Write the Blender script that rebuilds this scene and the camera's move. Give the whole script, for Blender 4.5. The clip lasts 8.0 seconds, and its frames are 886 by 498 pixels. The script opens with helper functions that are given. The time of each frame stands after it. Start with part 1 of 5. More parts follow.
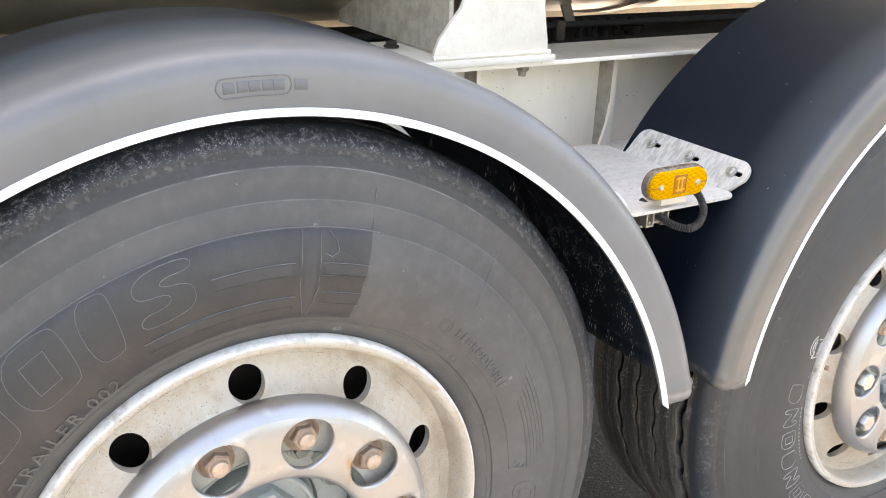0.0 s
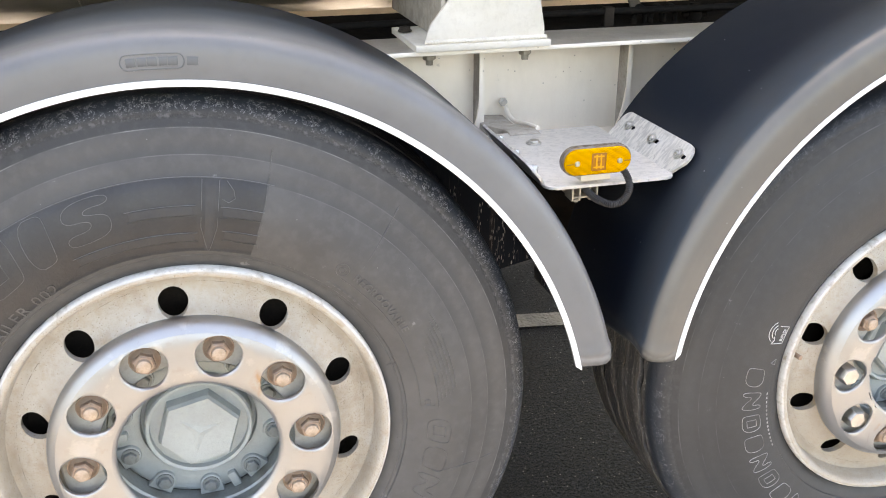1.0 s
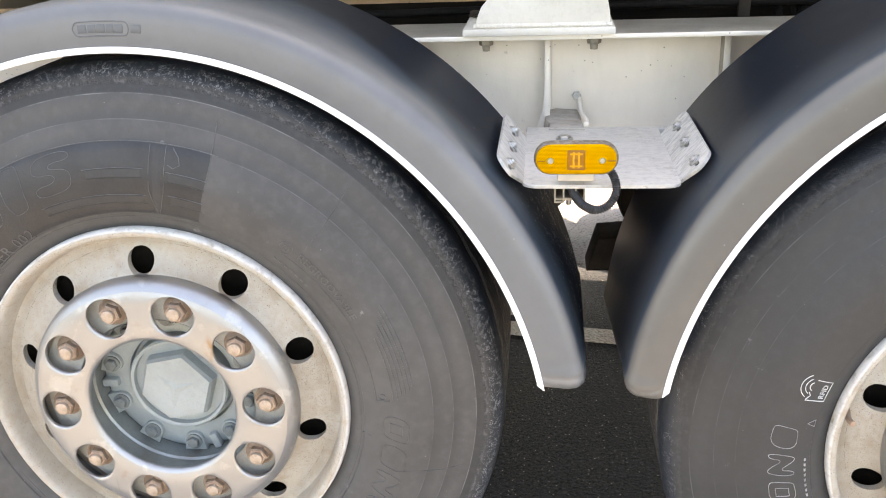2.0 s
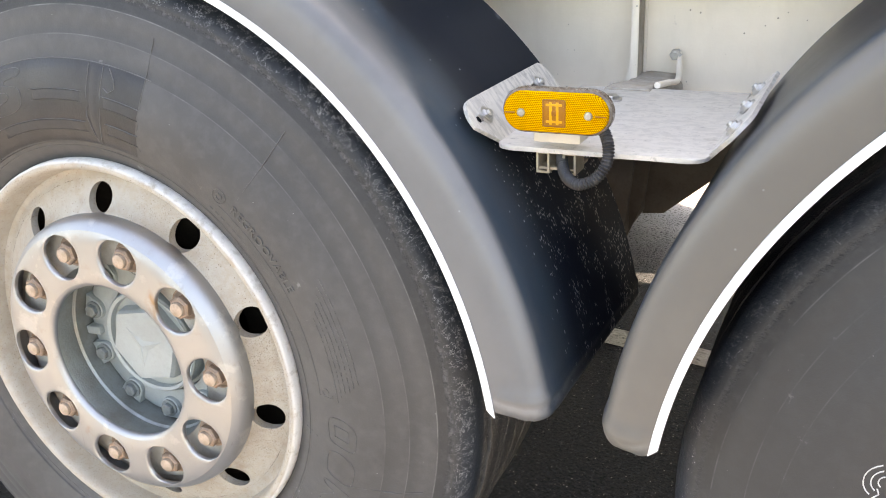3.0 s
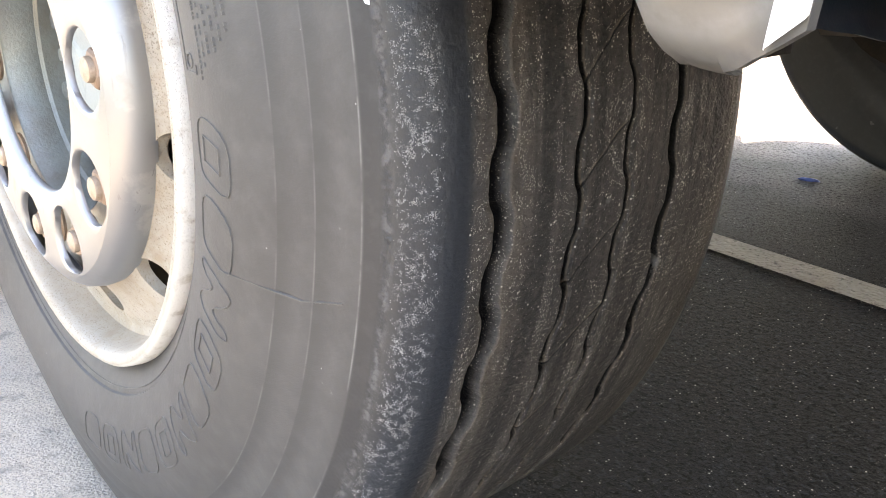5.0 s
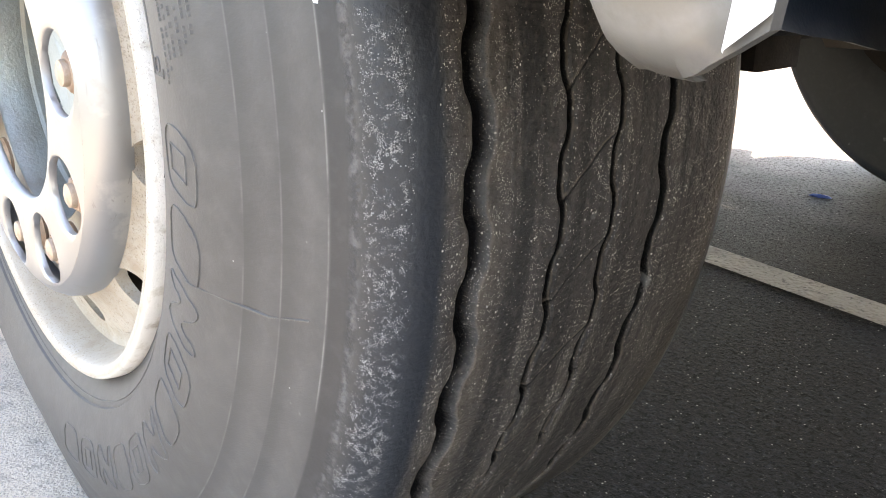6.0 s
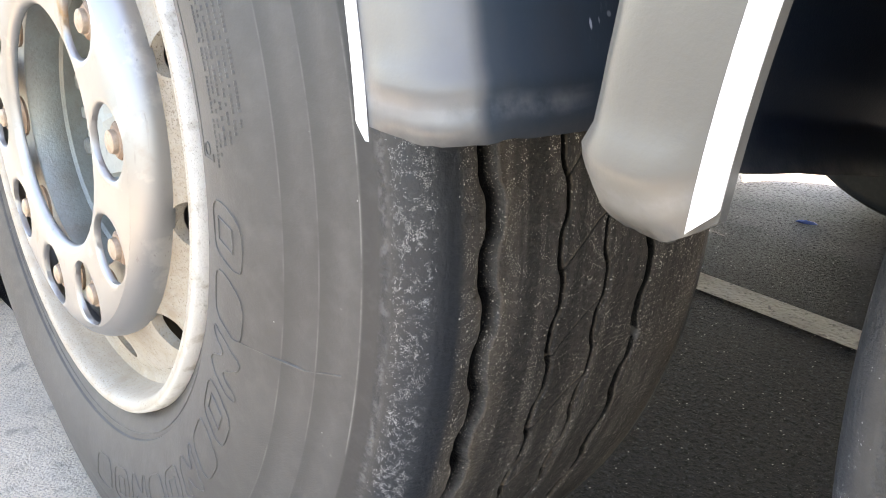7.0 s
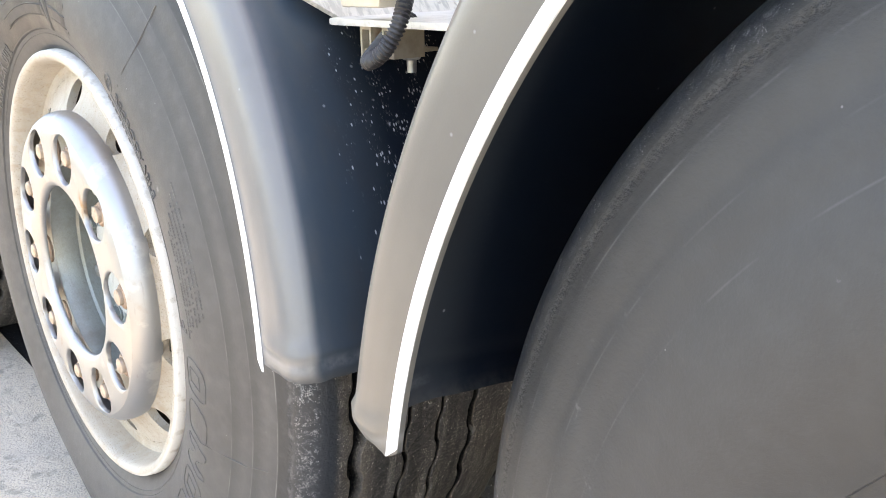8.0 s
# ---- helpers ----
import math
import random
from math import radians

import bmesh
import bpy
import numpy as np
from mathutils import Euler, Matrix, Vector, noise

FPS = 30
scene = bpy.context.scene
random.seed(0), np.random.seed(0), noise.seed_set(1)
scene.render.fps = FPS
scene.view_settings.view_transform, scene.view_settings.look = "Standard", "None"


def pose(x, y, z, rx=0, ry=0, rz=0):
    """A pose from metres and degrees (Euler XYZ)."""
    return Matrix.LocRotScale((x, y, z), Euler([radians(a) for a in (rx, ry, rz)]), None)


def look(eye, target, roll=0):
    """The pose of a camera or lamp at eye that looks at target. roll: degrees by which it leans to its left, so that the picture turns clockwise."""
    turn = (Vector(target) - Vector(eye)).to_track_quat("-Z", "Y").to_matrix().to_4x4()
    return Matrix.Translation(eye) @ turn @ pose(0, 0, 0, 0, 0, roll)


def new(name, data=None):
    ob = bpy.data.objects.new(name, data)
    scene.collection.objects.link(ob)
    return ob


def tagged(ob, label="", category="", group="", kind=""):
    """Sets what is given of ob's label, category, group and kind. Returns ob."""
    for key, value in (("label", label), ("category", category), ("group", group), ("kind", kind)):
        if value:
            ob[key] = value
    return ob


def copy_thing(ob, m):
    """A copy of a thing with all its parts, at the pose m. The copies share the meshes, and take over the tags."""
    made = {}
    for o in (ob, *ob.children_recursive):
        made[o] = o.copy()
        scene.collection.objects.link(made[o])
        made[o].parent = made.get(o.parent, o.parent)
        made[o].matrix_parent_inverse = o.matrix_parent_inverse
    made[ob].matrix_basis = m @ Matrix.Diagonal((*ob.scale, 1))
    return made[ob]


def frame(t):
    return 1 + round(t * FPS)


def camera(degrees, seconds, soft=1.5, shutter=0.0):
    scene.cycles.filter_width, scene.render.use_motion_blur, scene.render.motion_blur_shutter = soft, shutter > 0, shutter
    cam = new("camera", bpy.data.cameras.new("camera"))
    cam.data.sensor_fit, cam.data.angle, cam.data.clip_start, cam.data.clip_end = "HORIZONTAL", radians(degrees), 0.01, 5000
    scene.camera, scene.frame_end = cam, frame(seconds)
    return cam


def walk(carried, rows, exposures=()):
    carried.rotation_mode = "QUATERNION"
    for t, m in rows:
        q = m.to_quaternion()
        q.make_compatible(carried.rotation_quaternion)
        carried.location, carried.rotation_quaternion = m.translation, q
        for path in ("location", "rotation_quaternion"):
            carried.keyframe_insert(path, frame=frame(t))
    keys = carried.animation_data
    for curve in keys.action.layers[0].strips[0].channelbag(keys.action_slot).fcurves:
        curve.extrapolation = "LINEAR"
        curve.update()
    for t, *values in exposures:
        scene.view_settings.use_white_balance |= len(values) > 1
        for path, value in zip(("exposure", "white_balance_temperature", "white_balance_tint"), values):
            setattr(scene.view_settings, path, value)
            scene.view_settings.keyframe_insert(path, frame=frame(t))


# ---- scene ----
cam = camera(53.0, 8.0, soft=1.0)
PATH = [
    (0, (-0.303, -0.835, 1.275), (0.674, 0.755, 0.557), 3.9),
    (0.5, (-0.152, -1.01, 1.315), (0.725, 0.626, 0.572), 3.0),
    (1, (0.045, -1.161, 1.323), (0.539, 0.616, 0.549), 1.8),
    (1.2, (0.130, -1.194, 1.314), (0.47, 0.613, 0.534), 1.5),
    (2.3, (0.706, -1.057, 1.262), (0.328, 0.748, 0.486), -0.6),
    (2.5, (0.774, -0.984, 1.233), (0.283, 0.789, 0.449), -0.7),
    (3, (0.894, -0.795, 1.147), (0.095, 0.867, 0.373), -1.0),
    (3.5, (0.955, -0.614, 1.077), (-0.109, 0.899, 0.317), -1.4),
    (4, (0.934, -0.428, 0.909), (-0.271, 0.983, 0.163), -1.3),
    (4.5, (0.875, -0.302, 0.714), (-0.482, 0.982, 0.0), -1.4),
    (5, (0.874, -0.248, 0.637), (-0.556, 0.971, -0.047), -0.4),
    (5.2, (0.887, -0.239, 0.626), (-0.569, 0.954, -0.044), -0.4),
    (6.3, (0.858, -0.212, 0.632), (-0.597, 0.994, -0.02), 0.4),
    (6.5, (0.8535, -0.212, 0.6315), (-0.608, 0.993, -0.011), 0.4),
    (7, (0.905, -0.263, 0.689), (-0.546, 0.954, 0.049), 0.5),
    (7.5, (1.036, -0.323, 0.784), (-0.416, 0.894, 0.144), 0.2),
    (8, (1.184, -0.355, 0.94), (-0.256, 0.871, 0.29), -0.0),
]
EXPOSURE = [(0.0, 2.94, 9500, 18), (1.0, 2.84, 9550, 18), (3.5, 2.82, 9500, 18), (4.5, 2.94, 9450, 18), (5.0, 3.32, 9200, 18), (6.5, 3.34, 8900, 16), (7.0, 3.2, 9050, 16), (7.5, 3.2, 9050, 16), (8.0, 3.22, 9150, 16)]
walk(cam, [(t, look(eye, target, roll)) for t, eye, target, roll in PATH], EXPOSURE)

# ---- light: high sun from beyond the trailer, so that its near side stands in open shade ----
world = bpy.data.worlds.new("world")
scene.world = world
world.use_nodes = True
wn = world.node_tree.nodes
sky = wn.new("ShaderNodeTexSky")
sky.sky_type = "NISHITA"
sky.sun_disc = False
sky.sun_elevation, sky.sun_rotation = radians(66), radians(8)
sky.air_density, sky.dust_density, sky.ozone_density = 1.0, 1.2, 1.0
wn["Background"].inputs["Strength"].default_value = 0.15
world.node_tree.links.new(sky.outputs[0], wn["Background"].inputs["Color"])
sun_data = bpy.data.lights.new("sun", "SUN")
sun_data.energy, sun_data.angle, sun_data.color = 3.0, radians(0.6), (1.0, 0.96, 0.90)
sun = new("sun", sun_data)
sun.matrix_world = look((1.0, 4.2, 9.5), (0.4, 0.2, 0.0))


# ---- materials ----
class Mat:
    """A node material under construction: a principled surface with helpers for noise, mixing and relief."""

    def __init__(self, name, base, rough=0.5, metal=0.0):
        self.m = bpy.data.materials.new(name)
        self.m.use_nodes = True
        self.n, self.l = self.m.node_tree.nodes, self.m.node_tree.links
        self.b = self.n["Principled BSDF"]
        self.col = self.rgb(base)
        self.rgh = None
        self.height = None
        self.b.inputs["Roughness"].default_value = rough
        self.b.inputs["Metallic"].default_value = metal
        self.co = self.n.new("ShaderNodeTexCoord").outputs["Object"]
        self.rough0 = rough

    def rgb(self, c):
        node = self.n.new("ShaderNodeRGB")
        node.outputs[0].default_value = (*c, 1)
        return node.outputs[0]

    def stretch(self, x, y, z):
        node = self.n.new("ShaderNodeMapping")
        node.inputs["Scale"].default_value = (x, y, z)
        self.l.new(self.co, node.inputs[0])
        return node.outputs[0]

    def uv(self):
        node = self.n.new("ShaderNodeUVMap")
        node.uv_map = "wrap"
        return node.outputs[0]

    def noise(self, scale, lo=0.4, hi=0.6, detail=4, co=None, rough=0.6):
        node = self.n.new("ShaderNodeTexNoise")
        node.inputs["Scale"].default_value = scale
        node.inputs["Detail"].default_value = detail
        node.inputs["Roughness"].default_value = rough
        self.l.new(co or self.co, node.inputs["Vector"])
        return self.ramp(node.outputs[0], lo, hi)

    def voronoi(self, scale, lo, hi, co=None, feature="F1", rnd=1.0):
        node = self.n.new("ShaderNodeTexVoronoi")
        node.feature = feature
        node.inputs["Scale"].default_value = scale
        node.inputs["Randomness"].default_value = rnd
        self.l.new(co or self.co, node.inputs["Vector"])
        return self.ramp(node.outputs["Distance"], lo, hi)

    def dots(self, scale, size, share, co=None):
        """Small round specks, one in some of the cells: share is how many cells have one, a number or a mask."""
        node = self.n.new("ShaderNodeTexVoronoi")
        node.inputs["Scale"].default_value = scale
        self.l.new(co or self.co, node.inputs["Vector"])
        near = self.ramp(node.outputs["Distance"], size, size * 0.55)
        pick = self.split(node.outputs["Color"])[0]
        return self.math("MULTIPLY", near, self.math("GREATER_THAN", self.math("ADD", pick, share), 1.0))

    def thread(self, scale, width, co=None):
        """Fine curling lines."""
        node = self.n.new("ShaderNodeTexNoise")
        node.inputs["Scale"].default_value = scale
        node.inputs["Detail"].default_value = 1.5
        self.l.new(co or self.co, node.inputs["Vector"])
        return self.ramp(self.math("ABSOLUTE", self.math("SUBTRACT", node.outputs[0], 0.5), 0), width, width * 0.4)

    def ramp(self, s, lo, hi):
        node = self.n.new("ShaderNodeMapRange")
        node.clamp = True
        node.inputs["From Min"].default_value = lo
        node.inputs["From Max"].default_value = hi
        self.l.new(s, node.inputs["Value"])
        return node.outputs[0]

    def math(self, op, a, b):
        node = self.n.new("ShaderNodeMath")
        node.operation = op
        for i, v in enumerate((a, b)):
            if isinstance(v, (int, float)):
                node.inputs[i].default_value = v
            else:
                self.l.new(v, node.inputs[i])
        return node.outputs[0]

    def split(self, vec):
        node = self.n.new("ShaderNodeSeparateXYZ")
        self.l.new(vec, node.inputs[0])
        return node.outputs

    def band(self, s, a, b, soft=0.004):
        return self.math("MULTIPLY", self.ramp(s, a - soft, a + soft), self.math("SUBTRACT", 1, self.ramp(s, b - soft, b + soft)))

    def tint(self, fac, c, amount=1.0):
        mix = self.n.new("ShaderNodeMix")
        mix.data_type = "RGBA"
        self.l.new(self.math("MULTIPLY", fac, amount), mix.inputs[0])
        self.l.new(self.col, mix.inputs[6])
        mix.inputs[7].default_value = (*c, 1)
        self.col = mix.outputs[2]
        return self

    def gloss(self, fac, value):
        mix = self.n.new("ShaderNodeMix")
        self.l.new(fac, mix.inputs[0])
        if self.rgh is None:
            mix.inputs[2].default_value = self.rough0
        else:
            self.l.new(self.rgh, mix.inputs[2])
        mix.inputs[3].default_value = value
        self.rgh = mix.outputs[0]
        return self

    def relief(self, s, metres):
        s = self.math("MULTIPLY", s, metres)
        self.height = s if self.height is None else self.math("ADD", self.height, s)
        return self

    def done(self):
        self.l.new(self.col, self.b.inputs["Base Color"])
        if self.rgh is not None:
            self.l.new(self.rgh, self.b.inputs["Roughness"])
        if self.height is not None:
            bump = self.n.new("ShaderNodeBump")
            bump.inputs["Distance"].default_value = 1.0
            self.l.new(self.height, bump.inputs["Height"])
            self.l.new(bump.outputs[0], self.b.inputs["Normal"])
        return self.m


def make_rubber(name, dusty, grit=1.0, dust=((0.094, 0.0925, 0.0905), (0.103, 0.1015, 0.0995), (0.124, 0.1225, 0.120))):
    m = Mat(name, (0.026, 0.026, 0.027), 0.60)
    uv = m.uv()
    u, v, _ = m.split(uv)
    x, y, z = m.split(m.co)
    # soft dust film on the sidewall, in patches
    m.tint(m.noise(5, 0.0, 0.8), dust[0], 0.80 * dusty)
    m.tint(m.noise(60, 0.45, 0.75), dust[1], 0.35 * dusty)
    m.tint(m.noise(17, 0.5, 0.85, detail=7), dust[2], 0.2 * dusty)
    # scuffed pale edges on the three steps
    for k in STEPS:
        edge = m.math("MULTIPLY", m.band(v, RUN[k] - 0.0010, RUN[k] + 0.0002, 0.0005), m.noise(24, 0.42, 0.68, detail=6))
        m.tint(edge, (0.26, 0.26, 0.255), (0.65 if k == STEPS[2] else 0.28) * max(dusty, 0.5))
    # shade just past each step is painted as a fading darker band
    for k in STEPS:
        step_shade = m.math("MULTIPLY", m.ramp(v, RUN[k] + 0.020, RUN[k] + 0.002), m.ramp(v, RUN[k] - 0.0002, RUN[k] + 0.0006))
        m.tint(step_shade, (0.036, 0.036, 0.037), 0.5 * dusty)
    m.tint(m.dots(160, 0.12, 0.02), (0.3, 0.3, 0.3), 0.7 * dusty)
    # past the outermost step dust is rubbed off and some shoulder shade painted in
    rubbed_dim = m.ramp(v, RUN[STEPS[2]] + 0.0004, RUN[STEPS[2]] + 0.0014)
    m.tint(rubbed_dim, (0.012 + 0.017 * dusty, 0.012 + 0.017 * dusty, 0.013 + 0.0175 * dusty), 0.80 if dusty > 0.8 else 0.35)
    m.tint(m.math("MULTIPLY", rubbed_dim, m.noise(70, 0.5, 0.75, detail=6)), (0.075, 0.075, 0.075), 0.35)
    # the tread: slate dark shoulder, brown-black ribs
    tread = m.band(v, TREAD_V, TREAD_V + 0.42, 0.006)
    m.tint(tread, (0.021, 0.0255, 0.0325), 0.96)
    ribs = m.math("MULTIPLY", tread, m.band(y, 0.0665, 0.32, 0.004))
    m.tint(ribs, (0.0310, 0.0298, 0.0295), 0.96)
    column = m.noise(1.0, 0.46, 0.62, detail=3, co=m.stretch(4, 75, 4))
    for lo, hi in ((0.064, 0.079), (0.101, 0.108), (0.138, 0.150), (0.160, 0.166), (0.188, 0.196), (0.205, 0.212), (0.238, 0.245)):
        column = m.math("MAXIMUM", column, m.math("MULTIPLY", m.band(y, lo, hi, 0.003), m.noise(12, 0.3, 0.55)))
    m.tint(m.math("MULTIPLY", ribs, column), (0.125, 0.112, 0.102), 0.42)
    m.tint(m.math("MULTIPLY", ribs, m.noise(190, 0.52, 0.66, detail=6)), (0.15, 0.132, 0.118), 0.34)
    # grit: dense on the shoulder, in threads and grains; loose specks in columns on the ribs
    shoulder = m.band(v, TREAD_V - 0.002, TREAD_V + 0.0215, 0.004)
    patch = m.math("MULTIPLY", m.math("MULTIPLY", shoulder, m.noise(45, 0.36, 0.54, detail=3)), grit)
    clump = m.math("MULTIPLY", patch, m.noise(150, 0.46, 0.57, detail=3))
    fluff = m.math("MULTIPLY", m.thread(760, 0.060), m.math("MULTIPLY", clump, m.noise(330, 0.44, 0.56)))
    m.tint(fluff, (0.50, 0.51, 0.52), 0.9)
    grains = m.math("MAXIMUM", m.dots(1250, 0.40, m.math("MULTIPLY", clump, 0.75)), m.dots(700, 0.30, m.math("MULTIPLY", patch, 0.16)))
    m.tint(grains, (0.60, 0.60, 0.60), 0.9)
    ridge = m.band(v, TREAD_V - 0.0125, TREAD_V - 0.0065, 0.002)
    m.tint(m.math("MULTIPLY", ridge, m.noise(160, 0.50, 0.62, detail=5)), (0.16, 0.16, 0.16), 0.45 * grit)
    cluster = m.math("MULTIPLY", column, m.noise(28, 0.40, 0.62, detail=4))
    loose = m.math("MULTIPLY", ribs, m.math("ADD", m.math("MULTIPLY", cluster, 0.6), 0.05))
    specks = m.math("MAXIMUM", m.dots(330, 0.28, m.math("MULTIPLY", loose, 0.85)), m.dots(1150, 0.40, m.math("MULTIPLY", loose, 0.95)))
    m.tint(specks, (0.80, 0.76, 0.69), 0.97)
    rad = m.math("SQRT", m.math("ADD", m.math("MULTIPLY", x, x), m.math("MULTIPLY", z, z)), 0)
    wall = m.math("MULTIPLY", m.math("MULTIPLY", m.band(rad, 0.5298, 0.5314, 0.0004), ribs), m.noise(35, 0.3, 0.55, detail=5))
    m.tint(wall, (0.17, 0.142, 0.115), 0.45)
    # groove shade is painted in as near black; fine diagonal cuts cross the middle rib
    groove_shade = m.math("MULTIPLY", m.math("SUBTRACT", 1, m.ramp(rad, 0.5220, 0.5290)), m.band(v, TREAD_V + 0.03, TREAD_V + 0.40, 0.004))
    m.tint(groove_shade, (0.004, 0.004, 0.0045), 0.95)
    # the far wall of the widest groove slopes; the light on its dust is painted in
    k = len(SIDE) + 8
    slope = m.math("MULTIPLY", m.ramp(v, 0.45 * RUN[k] + 0.55 * RUN[k + 1], RUN[k + 1]), m.math("SUBTRACT", 1, m.ramp(v, RUN[k + 1], RUN[k + 1] + 0.001)))
    m.tint(m.math("MULTIPLY", slope, m.noise(80, 0.25, 0.55)), (0.068, 0.070, 0.072), 0.8)
    # the narrow grooves get their inner shade painted in too
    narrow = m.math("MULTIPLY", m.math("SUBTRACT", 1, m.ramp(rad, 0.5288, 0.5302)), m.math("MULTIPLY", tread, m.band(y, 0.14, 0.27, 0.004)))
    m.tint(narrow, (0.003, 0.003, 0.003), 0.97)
    wob = m.math("MULTIPLY", m.noise(30, 0.0, 1.0), 0.10)
    saw = m.math("FRACT", m.math("ADD", m.math("SUBTRACT", m.math("MULTIPLY", u, 15.0), m.math("MULTIPLY", v, 14.0)), wob), 0)
    middle = m.math("SUBTRACT", 1, m.ramp(m.math("ABSOLUTE", m.math("SUBTRACT", y, 0.1775), 0), 0.024, 0.029))
    cut = m.math("MULTIPLY", m.math("MULTIPLY", m.ramp(saw, 0.0, 0.006), m.math("SUBTRACT", 1, m.ramp(saw, 0.026, 0.038))), m.math("MULTIPLY", middle, tread))
    m.tint(cut, (0.008, 0.008, 0.008), 0.9)
    lip = m.math("MULTIPLY", m.math("MULTIPLY", m.ramp(saw, 0.036, 0.044), m.math("SUBTRACT", 1, m.ramp(saw, 0.055, 0.085))), m.math("MULTIPLY", middle, tread))
    m.tint(m.math("MULTIPLY", lip, m.noise(40, 0.35, 0.6)), (0.20, 0.165, 0.13), 0.6)
    m.relief(cut, -0.0020)
    # a few thin pale scuffs
    m.tint(m.noise(30, 0.70, 0.74, detail=8), (0.24, 0.24, 0.24), 0.5 * dusty)
    m.gloss(tread, 0.42)
    m.gloss(ribs, 0.46)
    m.relief(m.math("MULTIPLY", ridge, m.noise(260, 0.3, 0.7, detail=5)), 0.0011)
    m.relief(m.noise(420, 0.3, 0.7), 0.00012).relief(m.noise(70, 0.2, 0.8), 0.0002)
    m.l.new(m.math("SUBTRACT", 0.5, m.math("ADD", m.math("MULTIPLY", tread, 0.08), m.math("ADD", m.math("MULTIPLY", ribs, 0.18), m.math("MULTIPLY", groove_shade, 0.22)))), m.b.inputs["Specular IOR Level"])
    m.relief(m.math("MULTIPLY", tread, m.noise(190, 0.3, 0.7, detail=6)), 0.0004).relief(m.math("MULTIPLY", ribs, m.noise(230, 0.4, 0.7, detail=5)), 0.0009).relief(m.math("MAXIMUM", fluff, m.math("MAXIMUM", grains, specks)), 0.0005)
    return m.done()


def make_plain(name, base, rough, metal=0.0, dirt=(0.2, 0.17, 0.13), dirt_amount=0.3, scale=8, bump=0.0002, grain=160, spec=0.5):
    m = Mat(name, base, rough, metal)
    m.b.inputs["Specular IOR Level"].default_value = spec
    m.tint(m.noise(scale, 0.42, 0.7), dirt, dirt_amount)
    m.tint(m.noise(grain, 0.5, 0.75), dirt, dirt_amount * 0.6)
    m.gloss(m.noise(scale * 2.3, 0.4, 0.7), min(1.0, rough + 0.15))
    m.relief(m.noise(grain * 2, 0.3, 0.7), bump)
    return m.done()


def make_fender():
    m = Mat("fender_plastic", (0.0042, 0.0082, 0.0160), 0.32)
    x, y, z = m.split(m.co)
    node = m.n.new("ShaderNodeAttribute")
    node.attribute_name = "faded_lit"
    pale_tone = node.outputs["Fac"]
    # pale outer face: faded plastic, with light bounced from the ground painted in
    m.tint(pale_tone, (0.171, 0.173, 0.174), 0.92)
    node = m.n.new("ShaderNodeAttribute")
    node.attribute_name = "tan"
    m.tint(m.math("MULTIPLY", pale_tone, node.outputs["Fac"]), (0.136, 0.128, 0.113), 0.92)
    # past the pale face the sky's sheen is painted in as slate blue, in long uneven runs
    sky_sheen = m.math("MULTIPLY", m.math("MULTIPLY", m.ramp(pale_tone, 0.0, 0.22), m.ramp(pale_tone, 0.95, 0.40)), m.noise(1.0, 0.10, 0.55, co=m.stretch(38, 38, 3)))
    m.tint(sky_sheen, (0.023, 0.042, 0.062), 0.85)
    m.tint(m.math("MULTIPLY", pale_tone, m.noise(3.5, 0.35, 0.75)), (0.095, 0.093, 0.090), 0.4)
    m.tint(m.math("MULTIPLY", pale_tone, m.noise(45, 0.5, 0.8)), (0.10, 0.095, 0.09), 0.2)
    m.tint(m.noise(5, 0.5, 0.8), (0.010, 0.015, 0.023), 0.3)
    # fine pale runs of dried spray on the tread side
    zone = m.math("MULTIPLY", m.math("MULTIPLY", m.ramp(y, 0.03, 0.12), m.math("MULTIPLY", m.ramp(x, 0.40, 0.50), m.ramp(z, 0.44, 0.30))), m.noise(1.0, 0.46, 0.60, co=m.stretch(60, 45, 3.5)))
    run = m.stretch(1, 1, 0.20)
    m.tint(m.dots(360, 0.36, m.math("MULTIPLY", zone, 0.95), co=run), (0.55, 0.56, 0.58), 0.9)
    m.tint(m.math("MULTIPLY", m.noise(420, 0.58, 0.68, detail=4, co=m.stretch(1, 1, 0.07)), zone), (0.26, 0.27, 0.28), 0.75)
    m.tint(m.math("MULTIPLY", m.noise(55, 0.52, 0.68, detail=3, co=m.stretch(1, 1, 0.05)), m.math("MULTIPLY", zone, m.ramp(y, 0.16, 0.30))), (0.10, 0.08, 0.06), 0.3)
    m.tint(m.dots(60, 0.10, 0.10), (0.30, 0.31, 0.33), 0.6)
    m.tint(m.noise(22, 0.69, 0.72, detail=9, co=m.stretch(1, 1, 0.35)), (0.25, 0.26, 0.28), 0.25)
    # scuffed ridge near each end, with its highlight painted in pale
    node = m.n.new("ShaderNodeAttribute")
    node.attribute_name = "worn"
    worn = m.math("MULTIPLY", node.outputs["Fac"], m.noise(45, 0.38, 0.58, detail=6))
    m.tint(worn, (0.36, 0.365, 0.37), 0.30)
    # frayed rim, with the shade of its inward turn painted in
    node = m.n.new("ShaderNodeAttribute")
    node.attribute_name = "frayed_shade"
    m.tint(m.math("MULTIPLY", node.outputs["Fac"], m.noise(60, 0.3, 0.6)), (0.06, 0.062, 0.066), 0.9)
    m.gloss(pale_tone, 0.36)
    m.gloss(m.noise(7, 0.5, 0.8), 0.36)
    m.gloss(m.math("MULTIPLY", m.ramp(y, 0.05, 0.16), m.ramp(x, 0.30, 0.45)), 0.60)
    m.relief(m.noise(600, 0.3, 0.7), 0.00003).relief(m.noise(3, 0.2, 0.8), 0.0007)
